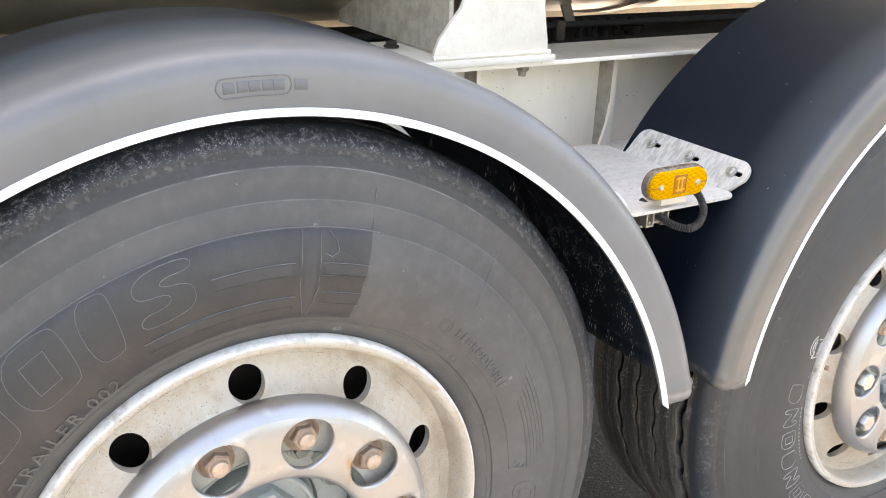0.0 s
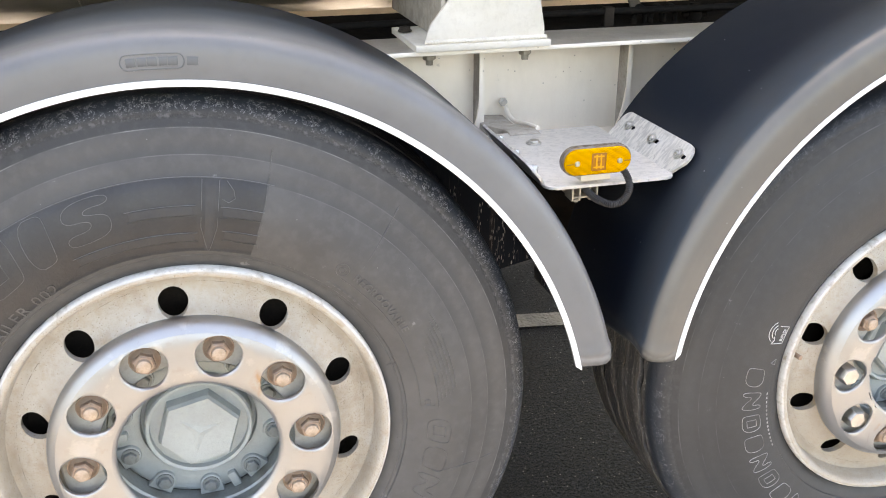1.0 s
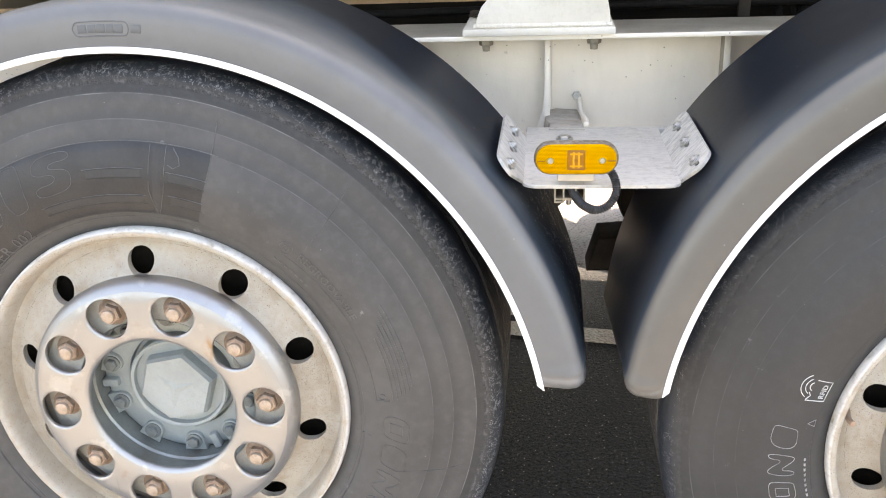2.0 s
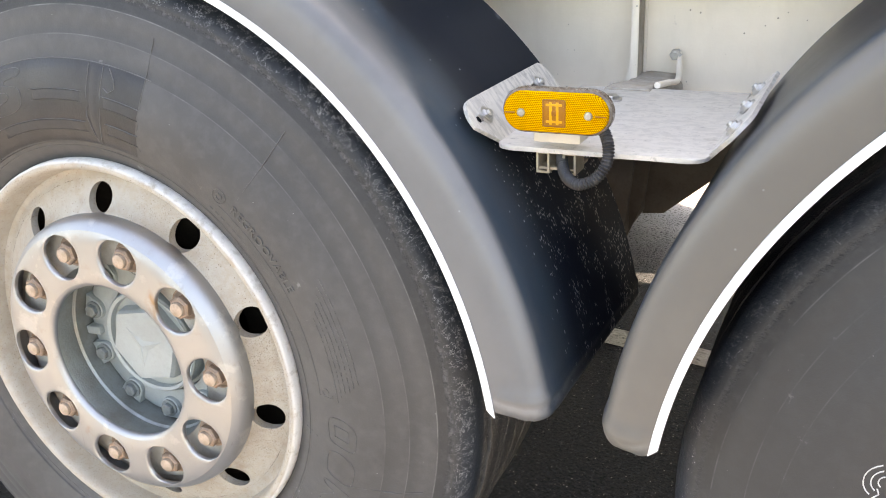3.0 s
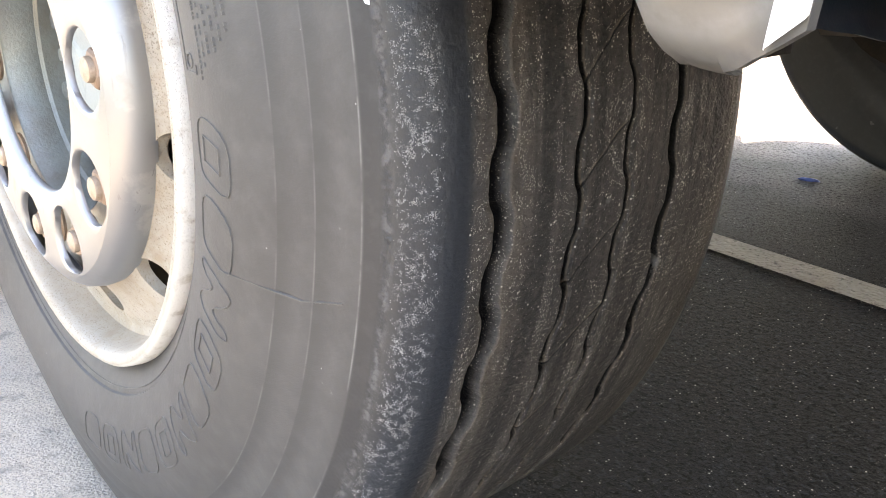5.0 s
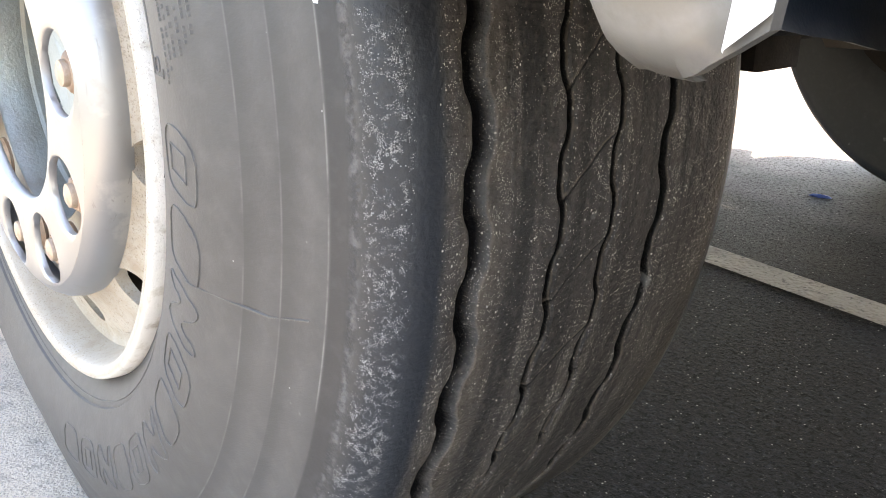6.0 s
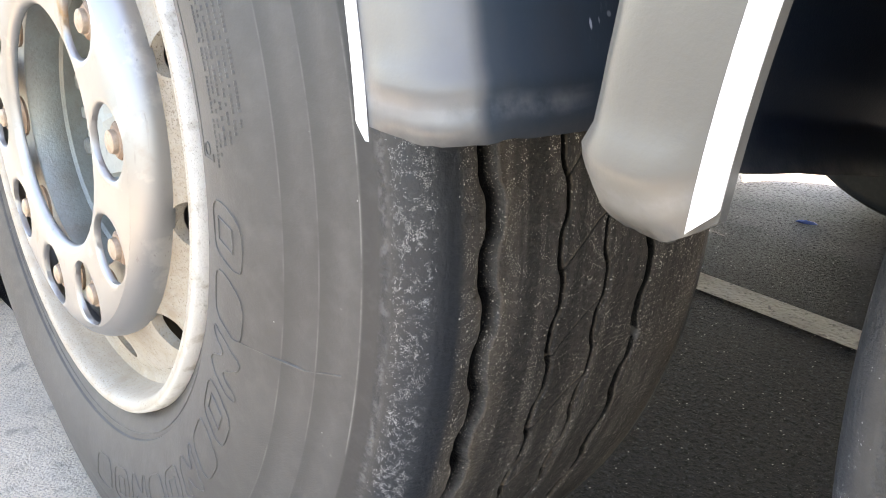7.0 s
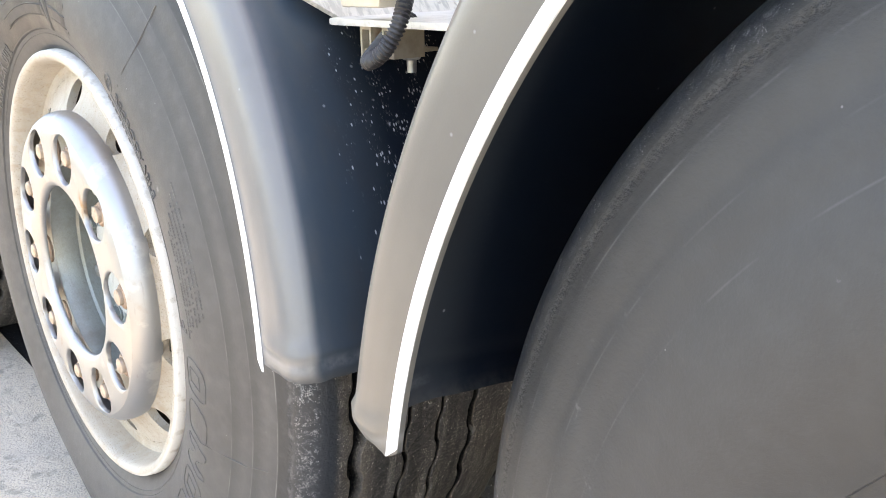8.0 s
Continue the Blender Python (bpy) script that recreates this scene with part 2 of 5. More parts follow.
    m.l.new(m.math("ADD", 0.17, m.math("MULTIPLY", pale_tone, 0.33)), m.b.inputs["Specular IOR Level"])
    return m.done()


def make_asphalt():
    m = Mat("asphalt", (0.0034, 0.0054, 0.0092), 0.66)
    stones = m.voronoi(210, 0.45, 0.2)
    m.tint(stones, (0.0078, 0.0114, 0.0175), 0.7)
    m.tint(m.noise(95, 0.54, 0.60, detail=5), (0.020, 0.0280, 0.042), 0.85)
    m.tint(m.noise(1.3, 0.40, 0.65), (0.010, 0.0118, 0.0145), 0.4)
    # paler towards the open yard: sunlight past the trailer's shadow edge is painted in
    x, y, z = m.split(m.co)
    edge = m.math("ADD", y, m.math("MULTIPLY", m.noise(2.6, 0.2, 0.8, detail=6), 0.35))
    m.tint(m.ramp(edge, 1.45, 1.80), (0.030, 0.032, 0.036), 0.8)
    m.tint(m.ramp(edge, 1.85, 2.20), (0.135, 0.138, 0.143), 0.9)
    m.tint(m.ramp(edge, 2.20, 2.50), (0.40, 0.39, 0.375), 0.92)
    # open pits between the stones, and pale chips
    pits = m.noise(110, 0.55, 0.60, detail=4)
    m.tint(pits, (0.004, 0.004, 0.0045), 0.75)
    m.tint(m.dots(120, 0.20, 0.15), (0.46, 0.46, 0.46), 0.95)
    m.tint(m.dots(300, 0.34, 0.10), (0.16, 0.165, 0.17), 0.8)
    m.gloss(pits, 0.85)
    m.relief(m.noise(330, 0.3, 0.7, detail=5), 0.0012).relief(m.noise(120, 0.3, 0.7, detail=4), 0.0020).relief(pits, -0.002)
    m.b.inputs["Specular IOR Level"].default_value = 0.20
    return m.done()


def make_concrete():
    m = Mat("pale_concrete", (0.61, 0.54, 0.45), 0.85)
    m.tint(m.noise(5, 0.45, 0.7), (0.44, 0.415, 0.375), 0.5)
    m.tint(m.noise(24, 0.56, 0.68, detail=8), (0.22, 0.205, 0.18), 0.7)
    m.tint(m.noise(300, 0.5, 0.62), (0.24, 0.235, 0.22), 0.7)
    m.tint(m.dots(190, 0.28, 0.16), (0.12, 0.11, 0.10), 0.7)
    m.relief(m.noise(260, 0.3, 0.7), 0.0016).relief(m.noise(30, 0.3, 0.7), 0.004)
    return m.done()


def make_rim():
    m = Mat("cream_rim_paint", (0.43, 0.405, 0.36), 0.48)
    m.tint(m.noise(7, 0.45, 0.75), (0.42, 0.37, 0.30), 0.5)
    dirty = m.noise(6, 0.36, 0.62)
    fine = m.math("MULTIPLY", m.noise(520, 0.54, 0.64, detail=3), dirty)
    big = m.math("MULTIPLY", m.noise(210, 0.61, 0.68, detail=4), m.noise(8, 0.40, 0.6))
    m.tint(m.math("MAXIMUM", fine, big), (0.17, 0.12, 0.085), 0.65)
    m.tint(m.noise(26, 0.56, 0.68, detail=8), (0.30, 0.22, 0.15), 0.6)
    m.tint(m.noise(75, 0.46, 0.66, detail=5), (0.36, 0.28, 0.195), 0.42)
    m.tint(m.dots(330, 0.30, m.math("MULTIPLY", dirty, 0.55)), (0.12, 0.08, 0.052), 0.8)
    m.tint(m.noise(3.2, 0.45, 0.62), (0.36, 0.31, 0.25), 0.5)
    x, y, z = m.split(m.co)
    rad = m.math("SQRT", m.math("ADD", m.math("MULTIPLY", x, x), m.math("MULTIPLY", z, z)), 0)
    m.tint(m.math("MULTIPLY", m.math("SUBTRACT", 1, m.ramp(rad, 0.212, 0.240)), m.noise(13, 0.3, 0.6)), (0.24, 0.185, 0.13), 0.75)
    m.tint(m.math("MULTIPLY", m.band(rad, 0.258, 0.276, 0.004), m.noise(16, 0.4, 0.62)), (0.27, 0.22, 0.16), 0.5)
    m.tint(m.math("MULTIPLY", m.band(rad, 0.2895, 0.2965, 0.0010), m.noise(60, 0.3, 0.5)), (0.72, 0.71, 0.69), 0.75)
    m.gloss(m.noise(20, 0.4, 0.7), 0.65)
    m.relief(m.math("MAXIMUM", fine, big), -0.0003).relief(m.noise(120, 0.3, 0.7), 0.0002)
    return m.done()


def make_cover():
    m = Mat("polished_steel", (0.398, 0.406, 0.413), 0.46, 1.0)
    m.tint(m.noise(9, 0.48, 0.8), (0.345, 0.35, 0.355), 0.5)
    m.tint(m.noise(40, 0.60, 0.75, detail=8), (0.31, 0.25, 0.18), 0.4)
    m.tint(m.noise(14, 0.56, 0.7, detail=6), (0.35, 0.345, 0.335), 0.4)
    # a rust drip between two of the holes
    x, y, z = m.split(m.co)
    d = m.math("ADD", m.math("ABSOLUTE", m.math("SUBTRACT", x, 0.090), 0), m.math("MULTIPLY", m.math("ABSOLUTE", m.math("SUBTRACT", z, 0.112), 0), 0.55))
    m.tint(m.math("MULTIPLY", m.math("SUBTRACT", 1, m.ramp(d, 0.004, 0.016)), m.noise(60, 0.35, 0.6)), (0.36, 0.22, 0.10), 0.85)
    for cx, cz, size in ((-0.055, 0.128, 0.010), (-0.075, -0.135, 0.012), (-0.128, -0.085, 0.008)):
        e = m.math("ADD", m.math("ABSOLUTE", m.math("SUBTRACT", x, cx), 0), m.math("MULTIPLY", m.math("ABSOLUTE", m.math("SUBTRACT", z, cz), 0), 0.5))
        m.tint(m.math("MULTIPLY", m.math("SUBTRACT", 1, m.ramp(e, 0.002, size)), m.noise(70, 0.42, 0.62)), (0.36, 0.25, 0.14), 0.6)
    # milky smears and fine scratches
    m.tint(m.noise(17, 0.58, 0.64, detail=7), (0.56, 0.555, 0.54), 0.6)
    scratch = m.math("MULTIPLY", m.noise(1.0, 0.66, 0.70, detail=2, co=m.stretch(210, 210, 14)), m.noise(9, 0.45, 0.65))
    m.tint(scratch, (0.30, 0.29, 0.28), 0.6)
    m.gloss(m.noise(12, 0.35, 0.75), 0.54)
    m.gloss(m.noise(17, 0.60, 0.66, detail=7), 0.6)
    m.relief(m.noise(25, 0.3, 0.7), 0.0002).relief(scratch, -0.00015)
    return m.done()


def make_amber():
    m = Mat("amber_lens", (0.36, 0.11, 0.001), 0.24)
    x, y, z = m.split(m.co)
    skew = m.n.new("ShaderNodeCombineXYZ")
    m.l.new(m.math("ADD", x, m.math("MULTIPLY", z, 0.577)), skew.inputs[0])
    m.l.new(m.math("MULTIPLY", z, 1.155), skew.inputs[2])
    cells = m.voronoi(470, 0.30, 0.56, co=skew.outputs[0], rnd=0.03)
    m.tint(m.math("SUBTRACT", 1, cells), (0.95, 0.50, 0.0005), 0.88)
    m.tint(m.noise(60, 0.5, 0.7), (0.5, 0.2, 0.005), 0.4)
    m.relief(cells, -0.0007)
    m.b.inputs["Specular IOR Level"].default_value = 0.08
    m.b.inputs["Subsurface Weight"].default_value = 0.05
    m.b.inputs["Subsurface Radius"].default_value = (0.008, 0.004, 0.001)
    m.b.inputs["Subsurface Scale"].default_value = 0.4
    return m.done()


def make_galvanised(name, streak, spangle):
    m = Mat(name, (0.64, 0.61, 0.565), 0.45, 0.3)
    m.tint(m.noise(75, 0.46, 0.58, detail=3, co=m.stretch(*streak)), (0.36, 0.35, 0.335), spangle)
    m.tint(m.noise(11, 0.45, 0.7), (0.70, 0.675, 0.63), 0.5)
    m.tint(m.noise(140, 0.62, 0.72), (0.18, 0.17, 0.155), 0.5)
    m.tint(m.noise(24, 0.64, 0.70, detail=8), (0.30, 0.27, 0.23), 0.4)
    m.gloss(m.noise(55, 0.4, 0.65), 0.6)
    m.relief(m.noise(90, 0.3, 0.7), 0.0003)
    return m.done()


def make_beam():
    m = Mat("aluminium_beam", (0.92, 0.83, 0.705), 0.42, 0.10)
    m.tint(m.noise(6, 0.4, 0.7), (0.78, 0.69, 0.57), 0.5)
    m.tint(m.noise(11, 0.45, 0.8, detail=6, co=m.stretch(1, 1, 0.25)), (0.50, 0.42, 0.33), 0.28)
    m.tint(m.dots(75, 0.12, 0.35), (0.16, 0.125, 0.095), 0.75)
    m.tint(m.dots(28, 0.07, 0.35), (0.10, 0.08, 0.06), 0.8)
    m.tint(m.noise(30, 0.66, 0.72, detail=8), (0.30, 0.27, 0.22), 0.4)
    m.gloss(m.noise(18, 0.4, 0.7), 0.55)
    m.relief(m.noise(160, 0.3, 0.7), 0.00015)
    return m.done()


def make_line_paint():
    m = Mat("worn_line_paint", (0.40, 0.375, 0.33), 0.8)
    m.tint(m.noise(85, 0.56, 0.66, detail=8), (0.10, 0.098, 0.095), 0.75)
    m.tint(m.noise(9, 0.5, 0.75), (0.2, 0.19, 0.18), 0.6)
    m.relief(m.voronoi(95, 0.7, 0.1), 0.003)
    return m.done()


# tyre section, outer face then crown: radius and depth across the axle
SIDE = [(0.282, 0.045), (0.287, 0.030), (0.295, 0.019), (0.308, 0.0115), (0.316, 0.0075), (0.3185, 0.0072), (0.3195, 0.0045), (0.330, 0.0005),
        (0.345, -0.004), (0.360, -0.0065), (0.380, -0.007), (0.398, -0.0035), (0.412, 0.0005), (0.4258, 0.0054), (0.4300, 0.0076), (0.440, 0.0098),
        (0.4558, 0.0134), (0.4600, 0.0158), (0.466, 0.0174), (0.478, 0.0195), (0.4902, 0.0218), (0.4945, 0.0248), (0.504, 0.0276), (0.514, 0.0310)]
GROOVES = [(0.090, 0.016, 0.014), (0.1545, 0.0065, 0.012), (0.2005, 0.0065, 0.012), (0.250, 0.0095, 0.013)]
MID = 0.187
TYRE_R = 0.532


def crown_points():
    pts = [(0.522, 0.037, 0), (0.528, 0.045, 0), (TYRE_R - 0.001, 0.055, 0), (TYRE_R, 0.066, 0)]
    last = 0.066
    for yc, w, d in GROOVES:
        a, b = yc - w / 2, yc + w / 2
        pts.append((TYRE_R, (last + a) / 2, 0))
        r = TYRE_R + 0.001 - 0.2 * (yc - MID) ** 2
        slope = 0.46 if w > 0.012 else 0.15
        pts += [(r, a - 0.0015, 1), (r - 0.001, a, 1), (r - d, a + 0.15 * w, 1), (r - d, b - slope * w, 1), (r - 0.001, b, 1), (r, b + 0.0015, 1)]
        last = b
    pts += [(TYRE_R, 0.295, 0), (TYRE_R - 0.001, 2 * MID - 0.055, 0), (0.528, 2 * MID - 0.045, 0), (0.522, 2 * MID - 0.037, 0)]
    return pts


SECTION = [(r, y, 0) for r, y in SIDE] + crown_points() + [(r, 2 * MID - y, 0) for r, y in reversed(SIDE)]
RUN = [0.0]
for (r0, y0, _), (r1, y1, _) in zip(SECTION, SECTION[1:]):
    RUN.append(RUN[-1] + math.hypot(r1 - r0, y1 - y0))
TREAD_V = RUN[len(SIDE) - 1]
STEPS = [i for i, (r, y) in enumerate(SIDE) if r in (0.4258, 0.4558, 0.4902)]

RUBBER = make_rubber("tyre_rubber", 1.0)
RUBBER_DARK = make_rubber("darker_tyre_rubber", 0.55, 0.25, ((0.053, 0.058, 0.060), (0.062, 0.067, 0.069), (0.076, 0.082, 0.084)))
FENDER = make_fender()
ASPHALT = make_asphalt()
CONCRETE = make_concrete()
RIM = make_rim()
COVER = make_cover()
AMBER = make_amber()
GALV = make_galvanised("galvanised_steel", (1.1, 1.7, 2.2), 0.3)
WING_GALV = make_galvanised("spangled_galvanised_steel", (1.0, 2.2, 0.6), 0.65)
BEAM = make_beam()
SADDLE = make_plain("stained_saddle_paint", (0.74, 0.68, 0.59), 0.5, 0.1, dirt=(0.50, 0.43, 0.34), dirt_amount=0.5, scale=7, grain=90)
ALU = make_plain("brushed_aluminium", (0.73, 0.695, 0.645), 0.40, 0.92, dirt=(0.40, 0.35, 0.28), dirt_amount=0.4, scale=9)
LINE = make_line_paint()
EMBOSS = make_plain("tyre_relief", (0.072, 0.071, 0.070), 0.55, dirt=(0.14, 0.14, 0.138), dirt_amount=0.5, scale=30)
CHALK_BRIGHT = make_plain("bright_chalky_relief", (0.58, 0.58, 0.57), 0.7, dirt=(0.25, 0.25, 0.25), dirt_amount=0.5, scale=60)
CHALK = make_plain("chalky_relief", (0.33, 0.33, 0.325), 0.7, dirt=(0.07, 0.07, 0.07), dirt_amount=0.85, scale=26)
STRIP = make_plain("white_reflective_tape", (0.86, 0.86, 0.86), 0.4, dirt=(0.7, 0.69, 0.67), dirt_amount=0.3, scale=14)
RUST = make_plain("rusty_steel", (0.36, 0.265, 0.205), 0.55, 0.3, dirt=(0.28, 0.14, 0.07), dirt_amount=0.5, scale=60)
STUD_END = make_plain("worn_stud_steel", (0.46, 0.355, 0.28), 0.45, 0.3, dirt=(0.25, 0.18, 0.12), dirt_amount=0.5, scale=120)
STEEL = make_plain("bright_zinc", (0.55, 0.545, 0.53), 0.34, 1.0, dirt=(0.4, 0.37, 0.32), dirt_amount=0.4, scale=60)
RIBBED = make_plain("moulded_rib_rubber", (0.030, 0.030, 0.031), 0.55, dirt=(0.058, 0.057, 0.056), dirt_amount=0.5, scale=9)
PANEL = make_plain("smooth_tyre_panel", (0.022, 0.022, 0.023), 0.45, dirt=(0.05, 0.05, 0.05), dirt_amount=0.5, scale=9)
FLANGE = make_plain("stained_disc_paint", (0.49, 0.465, 0.41), 0.5, dirt=(0.26, 0.20, 0.14), dirt_amount=0.5, scale=24)
DULL = make_plain("dull_weathered_metal", (0.43, 0.385, 0.325), 0.6, 0.1, dirt=(0.17, 0.14, 0.11), dirt_amount=0.6, scale=30)
HOUSING = make_plain("grey_lamp_housing", (0.13, 0.09, 0.06), 0.22, dirt=(0.25, 0.24, 0.22), dirt_amount=0.4, scale=60)
BORE = make_plain("stained_bore_steel", (0.31, 0.335, 0.325), 0.34, 0.6, dirt=(0.21, 0.185, 0.15), dirt_amount=0.5, scale=22)
HUB_BOLT = make_plain("grey_bolt_paint", (0.19, 0.215, 0.215), 0.35, dirt=(0.10, 0.095, 0.085), dirt_amount=0.5, scale=60)
HUB = make_plain("grey_green_hub_paint", (0.325, 0.365, 0.365), 0.40, dirt=(0.24, 0.255, 0.245), dirt_amount=0.5, scale=14)
BLACK = make_plain("black_plastic", (0.022, 0.022, 0.024), 0.45, dirt=(0.07, 0.07, 0.07), dirt_amount=0.3, scale=40)
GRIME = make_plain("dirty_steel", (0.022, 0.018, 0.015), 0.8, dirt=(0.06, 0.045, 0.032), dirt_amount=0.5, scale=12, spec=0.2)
CLIP = make_plain("yellowed_zinc", (0.42, 0.37, 0.29), 0.5, 0.4, dirt=(0.2, 0.16, 0.11), dirt_amount=0.5, scale=50)
CREAM = make_plain("cream_plastic", (0.56, 0.50, 0.40), 0.5, dirt=(0.4, 0.35, 0.28), dirt_amount=0.3, scale=30)
TANK = make_plain("stainless_tank", (0.70, 0.655, 0.56), 0.30, 0.75, dirt=(0.50, 0.45, 0.36), dirt_amount=0.4, scale=3, grain=60)
BLUE = make_plain("blue_plastic_film", (0.03, 0.09, 0.35), 0.4, dirt=(0.1, 0.12, 0.2), dirt_amount=0.3)
AMBER_LINE = make_plain("burnt_amber_lines", (0.26, 0.085, 0.002), 0.3, dirt=(0.36, 0.13, 0.005), dirt_amount=0.5, scale=200)
YELLOW_LINE = make_plain("yellow_amber_lines", (0.66, 0.31, 0.001), 0.3, dirt=(0.6, 0.26, 0.002), dirt_amount=0.4, scale=200)
# these two near-black tones have the shade under the tank painted in
DARK = make_plain("shade_black_hose", (0.007, 0.0065, 0.006), 0.8, dirt=(0.018, 0.014, 0.011), dirt_amount=0.4, scale=40, spec=0.15)
SHADE_STEEL = make_plain("shade_brown_steel", (0.010, 0.008, 0.0065), 0.9, dirt=(0.03, 0.021, 0.014), dirt_amount=0.4, scale=14, spec=0.1)
HANGER = make_plain("brown_weathered_steel", (0.14, 0.117, 0.093), 0.7, 0.1, dirt=(0.07, 0.05, 0.035), dirt_amount=0.6, scale=14)
RIB_EDGE = make_plain("pale_rib_edge", (0.155, 0.155, 0.154), 0.6, dirt=(0.07, 0.07, 0.07), dirt_amount=0.5, scale=40)
ORANGE = make_plain("dark_amber_inset", (0.30, 0.105, 0.001), 0.3, dirt=(0.42, 0.17, 0.003), dirt_amount=0.4, scale=300)


# ---- building helpers ----
def thing(name, label, category, m=None, group="", kind=""):
    ob = new(name)
    ob.empty_display_size = 0.1
    ob.matrix_world = m or Matrix()
    return tagged(ob, label, category, group, kind)


def smooth(me, degrees=35):
    me.polygons.foreach_set("use_smooth", [True] * len(me.polygons))
    me.set_sharp_from_angle(angle=radians(degrees))


def part(name, bm, material, parent=None, label="", m=None, angle=35):
    if isinstance(bm, bmesh.types.BMesh):
        bmesh.ops.recalc_face_normals(bm, faces=bm.faces)
        me = bpy.data.meshes.new(name)
        bm.to_mesh(me)
        bm.free()
    else:
        me = bm
    me.materials.clear()
    me.materials.append(material)
    smooth(me, angle)
    ob = new(name, me)
    ob.parent = parent
    if m is not None:
        ob.matrix_basis = m
    return tagged(ob, label)


def box(x0, x1, y0, y1, z0, z1, bevel=0.002):
    bm = bmesh.new()
    bmesh.ops.create_cube(bm, size=1, matrix=Matrix.Translation(((x0 + x1) / 2, (y0 + y1) / 2, (z0 + z1) / 2)) @ Matrix.Diagonal((x1 - x0, y1 - y0, z1 - z0, 1)))
    if bevel:
        bmesh.ops.bevel(bm, geom=bm.edges[:], offset=bevel, segments=2, affect="EDGES", profile=0.5)
    return bm


def revolve(profile, n=96, close=False):
    """Turns a list of (radius, depth) about the axle, which lies along y."""
    bm = bmesh.new()
    rings = []
    for r, y in profile:
        if r < 1e-6:
            rings.append([bm.verts.new((0, y, 0))])
        else:
            rings.append([bm.verts.new((r * math.cos(2 * math.pi * k / n), y, r * math.sin(2 * math.pi * k / n))) for k in range(n)])
    pairs = list(zip(rings, rings[1:])) + ([(rings[-1], rings[0])] if close else [])
    for a, b in pairs:
        for k in range(n):
            q = (k + 1) % n
            vs = [a[k % len(a)], a[q % len(a)], b[q % len(b)], b[k % len(b)]]
            vs = list(dict.fromkeys(vs))
            if len(vs) > 2:
                bm.faces.new(vs)
    return bm


def prism(outline, y0, y1, bevel=0.0015):
    """A plate with an outline in x and z, between two depths."""
    bm = bmesh.new()
    a = [bm.verts.new((x, y0, z)) for x, z in outline]
    b = [bm.verts.new((x, y1, z)) for x, z in outline]
    bm.faces.new(a)
    bm.faces.new(list(reversed(b)))
    for i in range(len(a)):
        j = (i + 1) % len(a)
        bm.faces.new((a[i], a[j], b[j], b[i]))
    if bevel:
        rim = [e for e in bm.edges if abs(e.verts[0].co.y - e.verts[1].co.y) < 1e-7]
        bmesh.ops.bevel(bm, geom=rim, offset=bevel, segments=2, affect="EDGES", profile=0.5)
    return bm


def tube(points, radius, n=12, ribs=0.0, pitch=0.004):
    """A pipe along a smooth line through the points; ribs give it the rings of a corrugated hose."""
    pts = [Vector(p) for p in points]
    line = []
    for i in range(len(pts) - 1):
        p0, p1, p2, p3 = pts[max(i - 1, 0)], pts[i], pts[i + 1], pts[min(i + 2, len(pts) - 1)]
        steps = max(2, int((p2 - p1).length / (pitch / 4))) if ribs else 10
        for s in range(steps):
            t = s / steps
            line.append(0.5 * ((2 * p1) + (p2 - p0) * t + (2 * p0 - 5 * p1 + 4 * p2 - p3) * t * t + (3 * p1 - p0 - 3 * p2 + p3) * t ** 3))
    line.append(pts[-1])
    bm = bmesh.new()
    rings, run = [], 0.0
    up = Vector((0.13, 0.97, 0.21))
    for i, p in enumerate(line):
        d = (line[min(i + 1, len(line) - 1)] - line[max(i - 1, 0)]).normalized()
        s = d.cross(up).normalized()
        u = s.cross(d)
        if i:
            run += (p - line[i - 1]).length
        r = radius + ribs * math.sin(2 * math.pi * run / pitch)
        rings.append([bm.verts.new(p + r * (math.cos(2 * math.pi * k / n) * s + math.sin(2 * math.pi * k / n) * u)) for k in range(n)])
    for a, b in zip(rings, rings[1:]):
        for k in range(n):
            bm.faces.new((a[k], a[(k + 1) % n], b[(k + 1) % n], b[k]))
    bm.faces.new(rings[0])
    bm.faces.new(list(reversed(rings[-1])))
    return bm


def hexbolt(radius, height, stud=0.0, stud_h=0.0, washer=0.0):
    """A hexagon head standing on the plane y = 0 towards -y, with a stud end and a washer."""
    bm = bmesh.new()
    if washer:
        bmesh.ops.create_cone(bm, cap_ends=True, segments=20, radius1=washer, radius2=washer, depth=0.003, matrix=Matrix.Translation((0, -0.0015, 0)) @ pose(0, 0, 0, 90))
    lo = [bm.verts.new((radius * math.cos(math.pi / 3 * k), 0, radius * math.sin(math.pi / 3 * k))) for k in range(6)]
    mi = [bm.verts.new((v.co.x, -height * 0.86, v.co.z)) for v in lo]
    hi = [bm.verts.new((v.co.x * 0.86, -height, v.co.z * 0.86)) for v in lo]
    for a, b in ((lo, mi), (mi, hi)):
        for k in range(6):
            bm.faces.new((a[k], a[(k + 1) % 6], b[(k + 1) % 6], b[k]))
    bm.faces.new(hi)
    if stud:
        bmesh.ops.create_cone(bm, cap_ends=True, segments=16, radius1=stud, radius2=stud * 0.9, depth=stud_h, matrix=Matrix.Translation((0, -height - stud_h / 2, 0)) @ pose(0, 0, 0, 90))
    return bm


